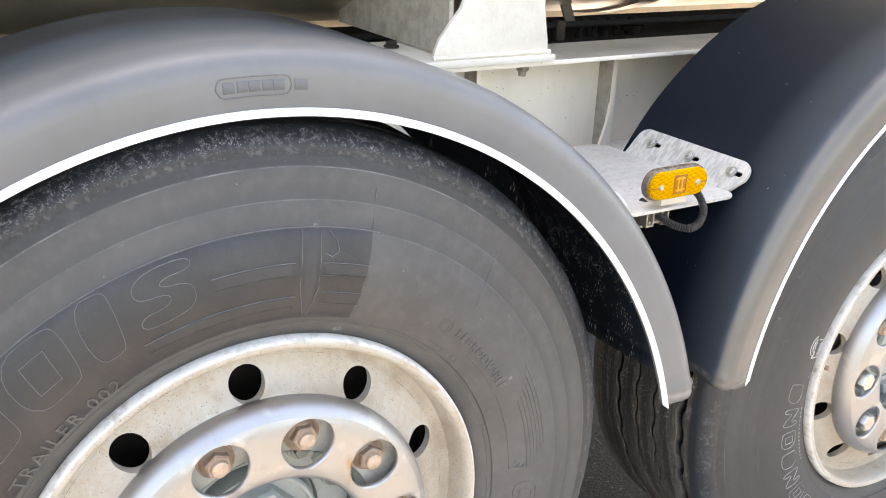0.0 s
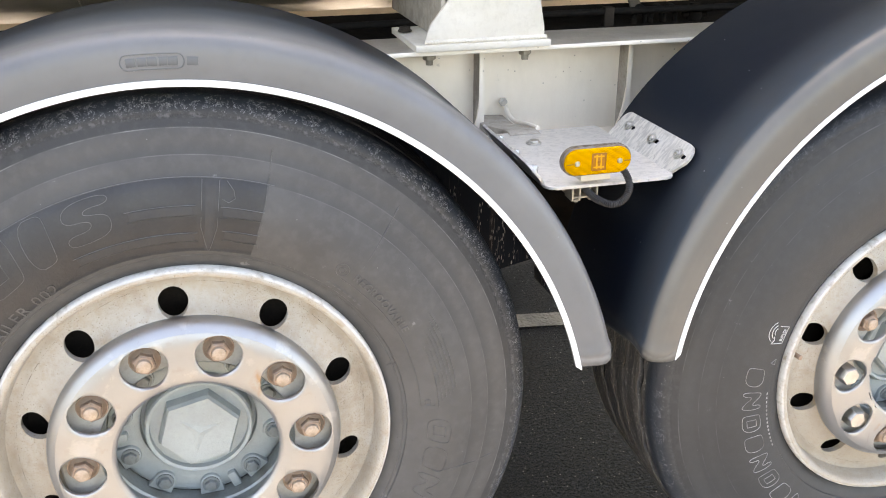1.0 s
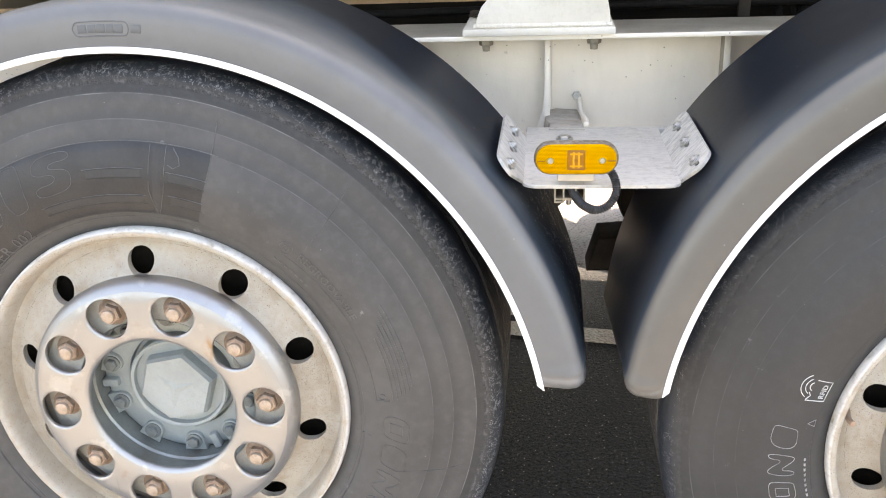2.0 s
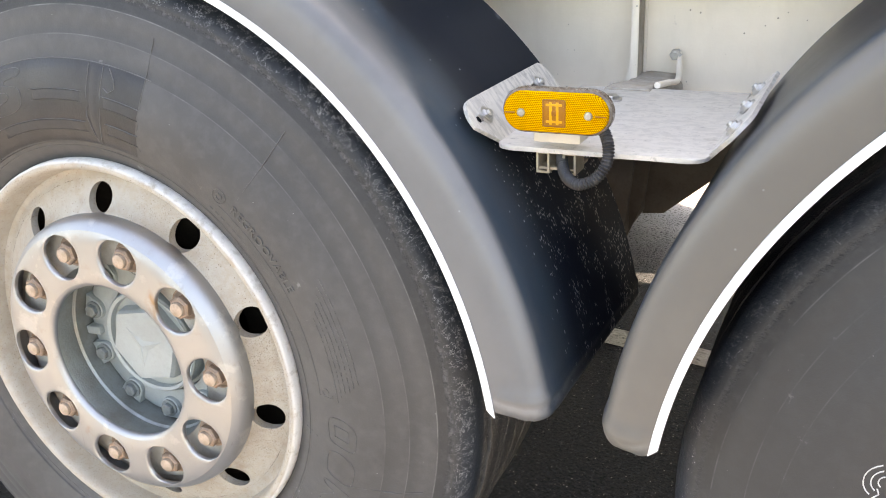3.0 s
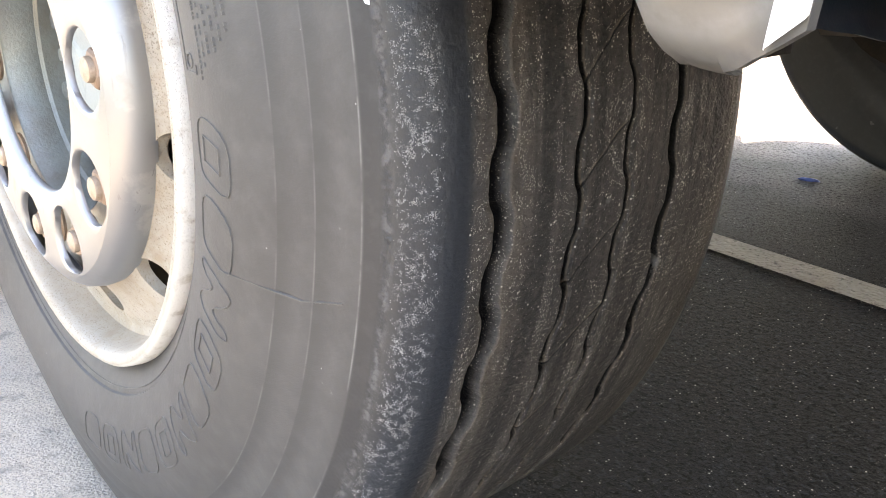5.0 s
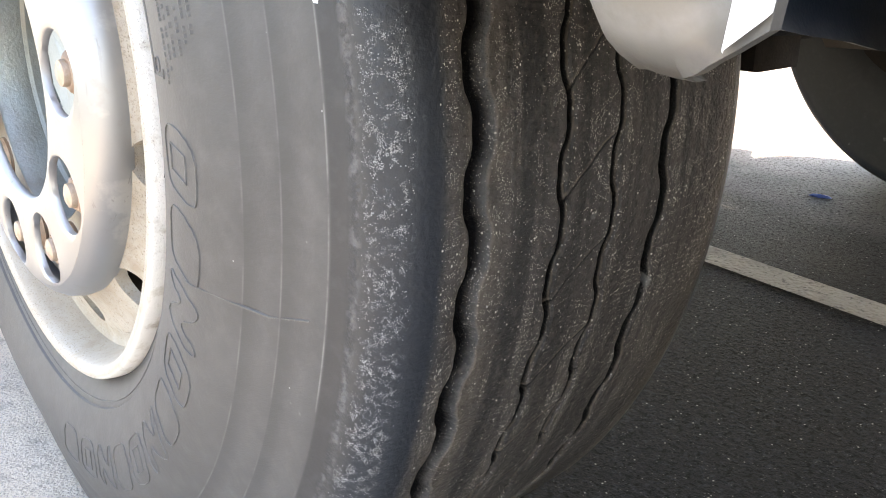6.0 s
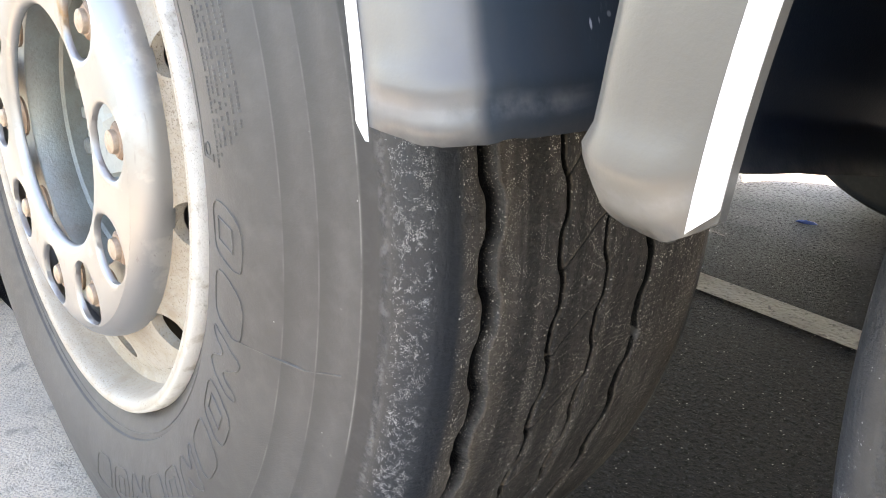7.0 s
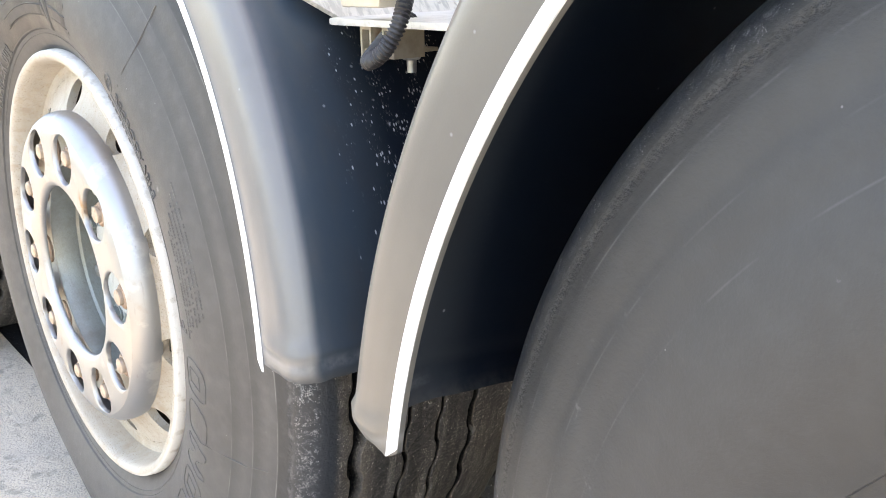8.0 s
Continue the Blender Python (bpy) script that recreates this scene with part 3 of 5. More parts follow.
def holed_ring(r_in, r_out, count, r_hole, r_mid, phase, depth_at, wall=0.008, lip=0.0, n=32):
    """A ring round the axle with round holes through it; depth_at gives its depth at a radius."""
    bm = bmesh.new()
    half = math.pi / count
    seam = {}

    def put(r, a, extra=0.0):
        key = (round(r, 5), round(a % (2 * math.pi), 4), round(extra, 5))
        if key not in seam:
            seam[key] = bm.verts.new((r * math.cos(a), depth_at(r) + extra, r * math.sin(a)))
        return seam[key]

    for c in range(count):
        mid = radians(phase) + 2 * math.pi * c / count
        loops = []
        for ring in range(6):
            loop = []
            for k in range(n):
                t = 2 * math.pi * k / n
                # point on the hole and on the sector's border, the same way round
                hx, hy = math.cos(t), math.sin(t)
                s = 1 / max(abs(hx), abs(hy))
                bx, by = hx * s, hy * s
                edge_r = r_mid + (by * (r_out - r_mid) if by > 0 else by * (r_mid - r_in))
                edge_a = mid + bx * half
                f = (0, 0.08, 0.25, 0.5, 0.75, 1)[ring]
                ho_r, ho_a = r_mid + r_hole * hy, mid + r_hole * hx / r_mid
                loop.append(put(ho_r + f * (edge_r - ho_r), ho_a + f * (edge_a - ho_a), lip if ring == 0 else 0.0))
            loops.append(loop)
        inner = [bm.verts.new(v.co + Vector((0, wall, 0))) for v in loops[0]]
        loops.insert(0, inner)
        for a, b in zip(loops, loops[1:]):
            for k in range(n):
                bm.faces.new((a[k], a[(k + 1) % n], b[(k + 1) % n], b[k]))
    return bm, lambda: None


def add_revolve(bm, profile, n):
    extra = revolve(profile, n)
    me = bpy.data.meshes.new("scratch")
    extra.to_mesh(me)
    extra.free()
    bm.from_mesh(me)
    bpy.data.meshes.remove(me)
    return bm


# ---- tyres ----
def tyre_mesh(n=490, waves=49, detail=True, flat=0.52):
    sec = SECTION if detail else SECTION[::3] + [SECTION[-1]]
    run = RUN if detail else RUN[::3] + [RUN[-1]]
    m = len(sec)
    th = np.arange(n) * 2 * np.pi / n - np.pi / 2
    r = np.array([s[0] for s in sec])[None, :].repeat(n, 0)
    y = np.array([s[1] for s in sec])[None, :].repeat(n, 0)
    w = np.array([s[2] for s in sec])[None, :]
    if detail:
        y = y + w * 0.0034 * (np.sin(waves * th) + 0.25 * np.sin(3 * waves * th))[:, None]
    x = r * np.cos(th)[:, None]
    z = r * np.sin(th)[:, None]
    low = z < -flat
    y = y + np.where(low, np.sign(y - MID) * (-flat - z) * 0.6, 0)
    z = np.where(low, -flat, z)
    verts = np.stack([x, y, z], -1).reshape(-1, 3)
    faces, uvs = [], []
    for i in range(n):
        j = (i + 1) % n
        u0, u1 = i / n * 2 * np.pi * TYRE_R, (i + 1) / n * 2 * np.pi * TYRE_R
        for k in range(m - 1):
            faces.append((i * m + k, j * m + k, j * m + k + 1, i * m + k + 1))
            uvs += [u0, run[k], u1, run[k], u1, run[k + 1], u0, run[k + 1]]
    me = bpy.data.meshes.new("tyre")
    me.from_pydata(verts.tolist(), [], faces)
    layer = me.uv_layers.new(name="wrap")
    layer.data.foreach_set("uv", uvs)
    me.update()
    return me


def side_depth(r):
    return float(np.interp(r, [s[0] for s in SIDE], [s[1] for s in SIDE]))


def on_side(angle, r, proud=0.0006):
    a = radians(angle)
    return Vector((r * math.cos(a), side_depth(r) - proud, r * math.sin(a)))


def relief_line(path, width=0.0012, proud=0.0009):
    """A thin raised moulding line on a tyre's side, through (angle, radius) points."""
    fine = []
    for (a0, r0), (a1, r1) in zip(path, path[1:]):
        steps = max(2, int(abs(a1 - a0) / 1.5) + 1)
        fine += [(a0 + (a1 - a0) * s / steps, r0 + (r1 - r0) * s / steps) for s in range(steps)]
    fine.append(path[-1])
    bm = bmesh.new()
    rows = []
    for i, (a, r) in enumerate(fine):
        p = on_side(a, r, 0)
        d = (on_side(*fine[min(i + 1, len(fine) - 1)], 0) - on_side(*fine[max(i - 1, 0)], 0)).normalized()
        s = d.cross(Vector((0, 1, 0))).normalized() * width / 2
        rows.append([bm.verts.new(p + s + Vector((0, 0.0005, 0))), bm.verts.new(p + s * 0.4 - Vector((0, proud, 0))), bm.verts.new(p - s * 0.4 - Vector((0, proud, 0))), bm.verts.new(p - s + Vector((0, 0.0005, 0)))])
    for a, b in zip(rows, rows[1:]):
        for k in range(3):
            bm.faces.new((a[k], a[k + 1], b[k + 1], b[k]))
    return bm


def relief_patch(a0, a1, r0, r1, proud=0.0006):
    """A raised field on a tyre's side between two angles and two radii, with sloping borders."""
    n = max(3, int(abs(a1 - a0) / 1.2) + 1)
    rs = [r0] + [r for r, _ in SIDE if r0 + 0.003 < r < r1 - 0.003] + [r1]
    rs = [rs[0], rs[0] + 0.0012] + rs[1:-1] + [rs[-1] - 0.0012, rs[-1]]
    bm = bmesh.new()
    grid = []
    for i in range(n + 1):
        a = a0 + (a1 - a0) * i / n
        grid.append([bm.verts.new(on_side(a, r, -0.0006 if k in (0, len(rs) - 1) or i in (0, n) else proud)) for k, r in enumerate(rs)])
    for p, q in zip(grid, grid[1:]):
        for k in range(len(rs) - 1):
            bm.faces.new((p[k], p[k + 1], q[k + 1], q[k]))
    return bm


def relief_letter(parent, name, angle, r, width, height, slant, material, strokes, line=0.0013, proud=0.0009):
    """A raised outline on the tyre's side; strokes are closed or open lines in a unit box, x clockwise and y outward."""
    for stroke in strokes:
        path = []
        if len(stroke) > 6 and stroke[0] == stroke[-1] and len(stroke) < 17:
            # round the corners of closed outlines
            for _ in range(2):
                stroke = [((p[0] * f + q[0] * (4 - f)) / 4, (p[1] * f + q[1] * (4 - f)) / 4) for p, q in zip(stroke, stroke[1:]) for f in (3, 1)]
                stroke.append(stroke[0])
        for (x0, y0), (x1, y1) in zip(stroke, stroke[1:]):
            for s in range(2):
                x, y = x0 + (x1 - x0) * s / 2, y0 + (y1 - y0) * s / 2
                path.append((angle - math.degrees((x * width + slant * y * height) / r), r + (y - 0.5) * height))
        x, y = stroke[-1]
        path.append((angle - math.degrees((x * width + slant * y * height) / r), r + (y - 0.5) * height))
        part(name, relief_line(path, line, proud), material, parent)


def side_text(parent, text, angle, r, size, material, spacing=1.0, proud=0.0017):
    """Raised words on a tyre's side, reading clockwise with their tops outward."""
    cu = bpy.data.curves.new("words", "FONT")
    cu.body, cu.size, cu.extrude, cu.resolution_u, cu.space_character = text, size, proud / 2, 2, spacing
    ob = new("words", cu)
    dg = bpy.context.evaluated_depsgraph_get()
    me = bpy.data.meshes.new_from_object(ob.evaluated_get(dg))
    bpy.data.objects.remove(ob)
    for v in me.vertices:
        x, y, z = v.co
        a, rr = angle - math.degrees(x / r), r + y
        p = on_side(a, rr, 0)
        v.co = p + Vector((0, 0.0003 - (z + proud / 2), 0))
    return part("lettering", me, material, parent, "raised moulded lettering")


BAR = [[(0, 0), (0.86, 0), (1, 0.14), (1, 0.86), (0.86, 1), (0, 1), (0, 0)]]
BAR2 = [[(0, 0), (0.86, 0), (1, 0.14), (1, 0.86), (0.86, 1), (0, 1), (0, 0)], [(0.3, 0.25), (0.7, 0.25), (0.7, 0.75), (0.3, 0.75), (0.3, 0.25)]]
BAR3 = [[(0, 0), (0.25, 0), (0.25, 0.6), (0.75, 0), (1, 0), (1, 1), (0.75, 1), (0.75, 0.4), (0.25, 1), (0, 1), (0, 0)]]
TYRE_FINE = tyre_mesh()
TYRE_FAR = tyre_mesh(120, 0, False)


def nut_mesh():
    bm = hexbolt(0.0165, 0.018, 0, 0, 0.0225)
    bmesh.ops.create_cone(bm, cap_ends=True, segments=20, radius1=0.0205, radius2=0.0155, depth=0.005, matrix=Matrix.Translation((0, -0.0055, 0)) @ pose(0, 0, 0, 90))
    me = bpy.data.meshes.new("wheel_nut")
    bmesh.ops.recalc_face_normals(bm, faces=bm.faces)
    bm.to_mesh(me)
    bm.free()
    return me


def cap_nut_mesh():
    bm = hexbolt(0.0185, 0.030, 0, 0, 0.026)
    me = bpy.data.meshes.new("cap_nut")
    bmesh.ops.recalc_face_normals(bm, faces=bm.faces)
    bm.to_mesh(me)
    bm.free()
    return me


CAPY = 0.048
def stud_mesh():
    bm = revolve([(0.0, -0.0240), (0.0070, -0.0240), (0.0098, -0.0228), (0.0105, -0.0205), (0.0105, -0.0170)], 20)
    me = bpy.data.meshes.new("stud_end")
    bmesh.ops.recalc_face_normals(bm, faces=bm.faces)
    bm.to_mesh(me)
    bm.free()
    return me


NUT, CAP_NUT, STUD = nut_mesh(), cap_nut_mesh(), stud_mesh()
RIM_FACE = [(0.195, 0.0145), (0.208, 0.021), (0.232, 0.034), (0.254, 0.044), (0.266, 0.047), (0.273, 0.045), (0.2755, 0.034), (0.2775, 0.020), (0.2800, 0.0100), (0.2835, 0.0058), (0.2890, 0.0052), (0.2925, 0.0085), (0.2938, 0.018), (0.2930, 0.035)]
COVER_FACE = [(0.2135, 0.026), (0.2145, 0.016), (0.2125, 0.006), (0.2075, -0.002), (0.2, -0.0075)]


def wheel(m, phase, label, caps=(), rubber=RUBBER):
    w = thing("wheel", label, "wheel", m, "trailer wheels")
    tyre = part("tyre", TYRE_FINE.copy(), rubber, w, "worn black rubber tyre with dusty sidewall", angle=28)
    depth = lambda r: float(np.interp(r, [p[0] for p in RIM_FACE], [p[1] for p in RIM_FACE]))
    bm, _ = holed_ring(0.204, 0.258, 10, 0.0212, 0.232, phase + 18, depth, 0.012)
    add_revolve(bm, [(r, depth(r)) for r in (0.258, 0.262, 0.266, 0.27)] + RIM_FACE[5:], 160)
    add_revolve(bm, [(0.1985, 0.0165), (0.204, depth(0.204))], 160)
    bmesh.ops.remove_doubles(bm, verts=bm.verts, dist=0.0004)
    rim = part("rim", bm, RIM, w, "cream painted steel rim with rust specks", angle=50)
    part("barrel", revolve([(0.145, 0.115), (0.20, 0.098), (0.258, 0.094), (0.262, 0.06), (0.25, 0.09), (0.245, 0.15), (0.255, 0.25), (0.285, 0.32)], 64), GRIME, w)
    part("disc", revolve([(0.141, 0.040), (0.141, 0.018), (0.1435, 0.0145), (0.1955, 0.0145), (0.1985, 0.0165), (0.199, 0.022)], 120), FLANGE, rim, "stained cream wheel disc under the trim ring")
    # trim ring over the nuts
    flat = lambda r: float(np.interp(r, [0.112, 0.118, 0.124, 0.132, 0.14, 0.19, 0.2], [0.004, -0.005, -0.0095, -0.0115, -0.012, -0.0110, -0.0075]))
    bm, _ = holed_ring(0.124, 0.2, 10, 0.0325, 0.1655, phase, flat, 0.005, 0.0015)
    add_revolve(bm, COVER_FACE, 160)
    add_revolve(bm, [(0.124, flat(0.124)), (0.1205, -0.0080), (0.1180, -0.0050), (0.1170, -0.0010), (0.1175, 0.0005), (0.1195, -0.0010)], 160)
    bmesh.ops.remove_doubles(bm, verts=bm.verts, dist=0.0004)
    part("wheel_cover", bm, COVER, w, "polished steel trim ring with ten holes", angle=50)
    for k in range(10):
        a = radians(phase + 36 * k)
        place = Matrix.Translation((0.1675 * math.cos(a), 0.0145, 0.1675 * math.sin(a))) @ pose(0, 0, 0, 0, 17 * k, 0)
        if k in caps:
            part("cap_nut", CAP_NUT, STEEL, w, "bright chrome cap nut", m=place)
        else:
            nut = part("wheel_nut", NUT, RUST, w, "rusty hexagon wheel nut", m=place)
            part("stud_end", STUD, STUD_END, nut, "pale worn stud end")
    # hub, set back behind the trim ring
    part("spigot_ring", revolve([(0.1425, 0.0150), (0.1408, 0.0180), (0.1402, 0.050), (0.1372, 0.0535), (0.1360, 0.085)], 96), BORE, w, "rust-stained steel bore of the wheel")
    hub = part("hub", revolve([(0.1400, 0.105), (0.1385, 0.090), (0.1330, 0.082), (0.1260, 0.079), (0.094, 0.077), (0.0895, 0.079), (0.0880, 0.090), (0.078, 0.090), (0.077, 0.070), (0.0, 0.070)], 96), HUB, w, "grey-green painted hub")
    part("hub_collar", revolve([(0.0825, 0.090), (0.0820, 0.062), (0.0795, 0.059), (0.0750, 0.061), (0.0740, 0.072)], 64), HUB, hub)
    for k in range(10):
        a = radians(phase + 18 + 36 * k)
        at = Matrix.Translation((0.1165 * math.cos(a), 0.071, 0.1165 * math.sin(a))) @ pose(0, 0, 0, 0, -math.degrees(a), 0)
        lug = [(0.0165 * math.cos(radians(c)), 0.0165 * math.sin(radians(c))) for c in range(90, 271, 20)] + [(0.0185, -0.0195), (0.0185, 0.0195)]
        part("boss", prism(lug, 0.0, 0.020, 0.0022), HUB, hub, m=at)
        part("hub_bolt", hexbolt(0.0105, 0.010, washer=0.0138), HUB_BOLT, hub, "darker grey hub bolt", m=at)
        if k in (2, 5, 8):
            b = radians(phase + 36 + 36 * k)
            part("tab", box(-0.007, 0.007, -0.012, 0.010, -0.012, 0.016, 0.003), HUB, hub, m=Matrix.Translation((0.120 * math.cos(b), 0.080, 0.120 * math.sin(b))) @ pose(0, 0, 0, 0, -math.degrees(b) + 90, 0))
    bm = bmesh.new()
    ring = [[bm.verts.new((rr * math.cos(math.pi / 3 * k + 0.25), yy, rr * math.sin(math.pi / 3 * k + 0.25))) for k in range(6)] for rr, yy in ((0.066, 0.071), (0.064, CAPY + 0.006), (0.060, CAPY))]
    for p, q in zip(ring, ring[1:]):
        for k in range(6):
            bm.faces.new((p[k], p[(k + 1) % 6], q[(k + 1) % 6], q[k]))
    bm.faces.new(ring[-1])
    cap = part("hub_cap", bm, HUB, w, "hexagonal grey-green hub cap", angle=20)
    for k in range(3):
        a = 2 * math.pi / 3 * k + 0.35
        bm = bmesh.new()
        tip = bm.verts.new((0.040 * math.cos(a), CAPY - 0.0002, 0.040 * math.sin(a)))
        mid = bm.verts.new((0, CAPY - 0.003, 0))
        l = bm.verts.new((0.009 * math.cos(a + 1.05), CAPY - 0.0002, 0.009 * math.sin(a + 1.05)))
        r = bm.verts.new((0.009 * math.cos(a - 1.05), CAPY - 0.0002, 0.009 * math.sin(a - 1.05)))
        bm.faces.new((mid, l, tip))
        bm.faces.new((mid, tip, r))
        part("rib", bm, HUB, cap, angle=5)
    return w, tyre, rim


AXLE_Z, SPAN = 0.52, 1.302
wheel_a, tyre_a, rim_a = wheel(pose(0, 0, AXLE_Z), 76.8, "trailer wheel with rusty nuts and faint moulded tyre lettering")
wheel_b, tyre_b, rim_b = wheel(pose(SPAN, 0, AXLE_Z), 75.0, "trailer wheel with chrome cap nuts and chalky tyre lettering", caps=(0, 3, 4), rubber=RUBBER_DARK)
copy_thing(wheel_a, pose(-SPAN, 0, AXLE_Z, 0, 48, 0))

# mouldings on the first tyre
side_text(tyre_a, "REGROOVABLE", 48.5, 0.350, 0.017, EMBOSS, 1.05)
side_text(tyre_a, "TRAILER 002", 145.5, 0.3195, 0.023, EMBOSS, 1.15)
circle = [[(0.5 + 0.5 * math.cos(k * math.pi / 8), 0.5 + 0.5 * math.sin(k * math.pi / 8)) for k in range(17)]]
relief_letter(tyre_a, "emblem", 53.5, 0.354, 0.020, 0.020, 0, EMBOSS, circle)
relief_letter(tyre_a, "emblem", 52.6, 0.354, 0.009, 0.009, 0, EMBOSS, circle)
relief_letter(tyre_a, "emblem", 7.2, 0.352, 0.009, 0.010, 0, EMBOSS, circle)
for path in ([(51, 0.341), (30, 0.344), (5.5, 0.341), (5.2, 0.362), (6, 0.362)], [(48.4, 0.372), (48.9, 0.42), (49.8, 0.474)], [(72.6, 0.335), (73.4, 0.40), (74.2, 0.474)],
             [(-14.6, 0.375), (-14.0, 0.392), (-12.8, 0.447), (-11.2, 0.478)], [(20, 0.306), (20.3, 0.322)], [(-6, 0.305), (-6, 0.33)]):
    part("moulding_line", relief_line(path, 0.0018, 0.0008), EMBOSS, tyre_a)
for k in range(11):
    relief_letter(tyre_a, "letter_bar", 1.5 - 8.2 * k, 0.370, 0.042, 0.040, 0.25, EMBOSS, (BAR2, BAR, BAR3)[k % 3])
rnd = random.Random(5)
for row in range(6):
    a = 29 - 1.3 * row
    while a > 9 - 0.8 * row:
        wdt = rnd.uniform(0.0014, 0.0030)
        relief_letter(tyre_a, "small_bar", a, 0.400 - 0.0062 * row, wdt, 0.004, 0, EMBOSS, [[(0, 0.5), (1, 0.5)]], 0.0030, 0.0010)
        a -= math.degrees((wdt + rnd.choice((0.0011, 0.0011, 0.0013, 0.004))) / 0.395)
for k in range(7):
    relief_letter(tyre_a, "small_bar", 53 - 1.75 * k, 0.327, 0.006, 0.006, 0, EMBOSS, [[(0, 0.5), (1, 0.5)]], 0.005, 0.0011)
# the ribbed panel and the large outlined letters above the rim
part("panel", relief_patch(150, 72.9, 0.3205, 0.4265, 0.0005), PANEL, tyre_a, "smooth dark moulded panel")
for a0, a1, r0, r1 in ((100, 86.6, 0.3765, 0.3905), (113, 86.3, 0.3375, 0.3515), (81.8, 73.2, 0.3755, 0.3895), (81.2, 73.0, 0.3405, 0.3555)):
    part("moulded_rib", relief_patch(a0, a1, r0, r1, 0.0016), RIBBED, tyre_a)
    part("rib_edge", relief_line([(a0, r1), (a1, r1)], 0.0010, 0.0018), RIB_EDGE, tyre_a)
    part("rib_edge", relief_line([(a0, r0), (a1, r0)], 0.0008, 0.0012), EMBOSS, tyre_a)
part("moulded_rib", relief_patch(85.3, 82.4, 0.3225, 0.4255, 0.0015), RIBBED, tyre_a)
for path in ([(85.4, 0.425), (85.6, 0.36), (84.6, 0.335), (83.9, 0.3225)], [(82.3, 0.425), (82.2, 0.36), (83.0, 0.335), (83.6, 0.3225)], [(81.0, 0.424), (79.6, 0.412), (79.2, 0.402), (80.4, 0.396), (81.6, 0.400)]):
    part("rib_edge", relief_line(path, 0.0010, 0.0017), RIB_EDGE, tyre_a)
part("moulding_line", relief_line([(150, 0.427), (72.5, 0.427)], 0.0010, 0.0010), RIB_EDGE, tyre_a)
part("moulding_line", relief_line([(150, 0.3135), (10, 0.3135), (-150, 0.3135)], 0.0014, 0.0008), EMBOSS, tyre_a)
S = [[(1, 0.95), (0.3, 0.95), (0.02, 0.8), (0.05, 0.55), (0.6, 0.5), (0.55, 0.3), (0, 0.3), (0, 0.05), (0.7, 0.05), (1, 0.2), (0.98, 0.55), (0.45, 0.62), (0.5, 0.75), (1, 0.75), (1, 0.95)]]
relief_letter(tyre_a, "letter_bar", 112.0, 0.393, 0.062, 0.062, 0.1, RIB_EDGE, S, 0.0010, 0.0012)
for a, wide in ((120.5, 0.036), (132.5, 0.066), (143.5, 0.058)):
    relief_letter(tyre_a, "letter_bar", a, 0.391, wide, 0.066, 0.15, RIB_EDGE, BAR if wide < 0.06 else BAR2, 0.0009, 0.0012)

# chalky mouldings on the second tyre
side_text(tyre_b, "FRT", 117.5, 0.330, 0.022, CHALK, 1.25)
side_text(tyre_b, "REGROOVABLE", -57, 0.350, 0.017, CHALK, 1.0)
side_text(tyre_b, "RFID", 167.0, 0.3250, 0.0115, CHALK_BRIGHT, 1.0)
relief_letter(tyre_b, "tag_outline", 168.4, 0.341, 0.040, 0.040, 0, CHALK_BRIGHT, [[(0.45, 0.72), (0.3, 0.62), (0.1, 0.75), (0.1, 0), (0.95, 0), (0.95, 0.62)]], 0.0018)
for k, size in enumerate((0.5, 0.34, 0.18)):
    arc = [(0.68 + size * math.cos(radians(a)), 0.60 + size * math.sin(radians(a))) for a in range(35, 160, 15)]
    relief_letter(tyre_b, "tag_wave", 168.4, 0.341, 0.040, 0.040, 0, CHALK_BRIGHT, [arc], 0.0016)
relief_letter(tyre_b, "small_mark", 175.5, 0.327, 0.012, 0.012, 0, CHALK, [[(0, 0), (1, 0), (0.5, 1), (0, 0)]])
for k in range(9):
    relief_letter(tyre_b, "letter_bar", 243.5 - 7.7 * k, 0.362, 0.036, 0.038, 0.2, CHALK, (BAR2, BAR3, BAR)[k % 3], 0.0013)
for k in range(14):
    relief_letter(tyre_b, "small_bar", 186 + 1.6 * k, 0.327, 0.005, 0.005, 0, CHALK, [[(0, 0.5), (1, 0.5)]], 0.004, 0.0006)
part("valve", tube([(-0.262, 0.048, 0.03), (-0.268, 0.020, 0.031), (-0.266, 0.006, 0.0312)], 0.0045, 10), RUST, rim_b, "brass tyre valve")

# ---- chassis: it stands two degrees nose-up over the level wheels ----
CH = Matrix.Translation((0, 0, AXLE_Z)) @ pose(0, 0, 0, 0, -2.0, 0) @ Matrix.Translation((0, 0, -AXLE_Z))
FENDER_FACE = [(0.0130, -0.0400), (0.026, -0.0412), (0.046, -0.0412), (0.0550, -0.0392), (0.0622, -0.0340), (0.0668, -0.0260), (0.0692, -0.0150), (0.0700, -0.002), (0.0700, 0.08), (0.0700, 0.18), (0.0700, 0.26), (0.0700, 0.338)]


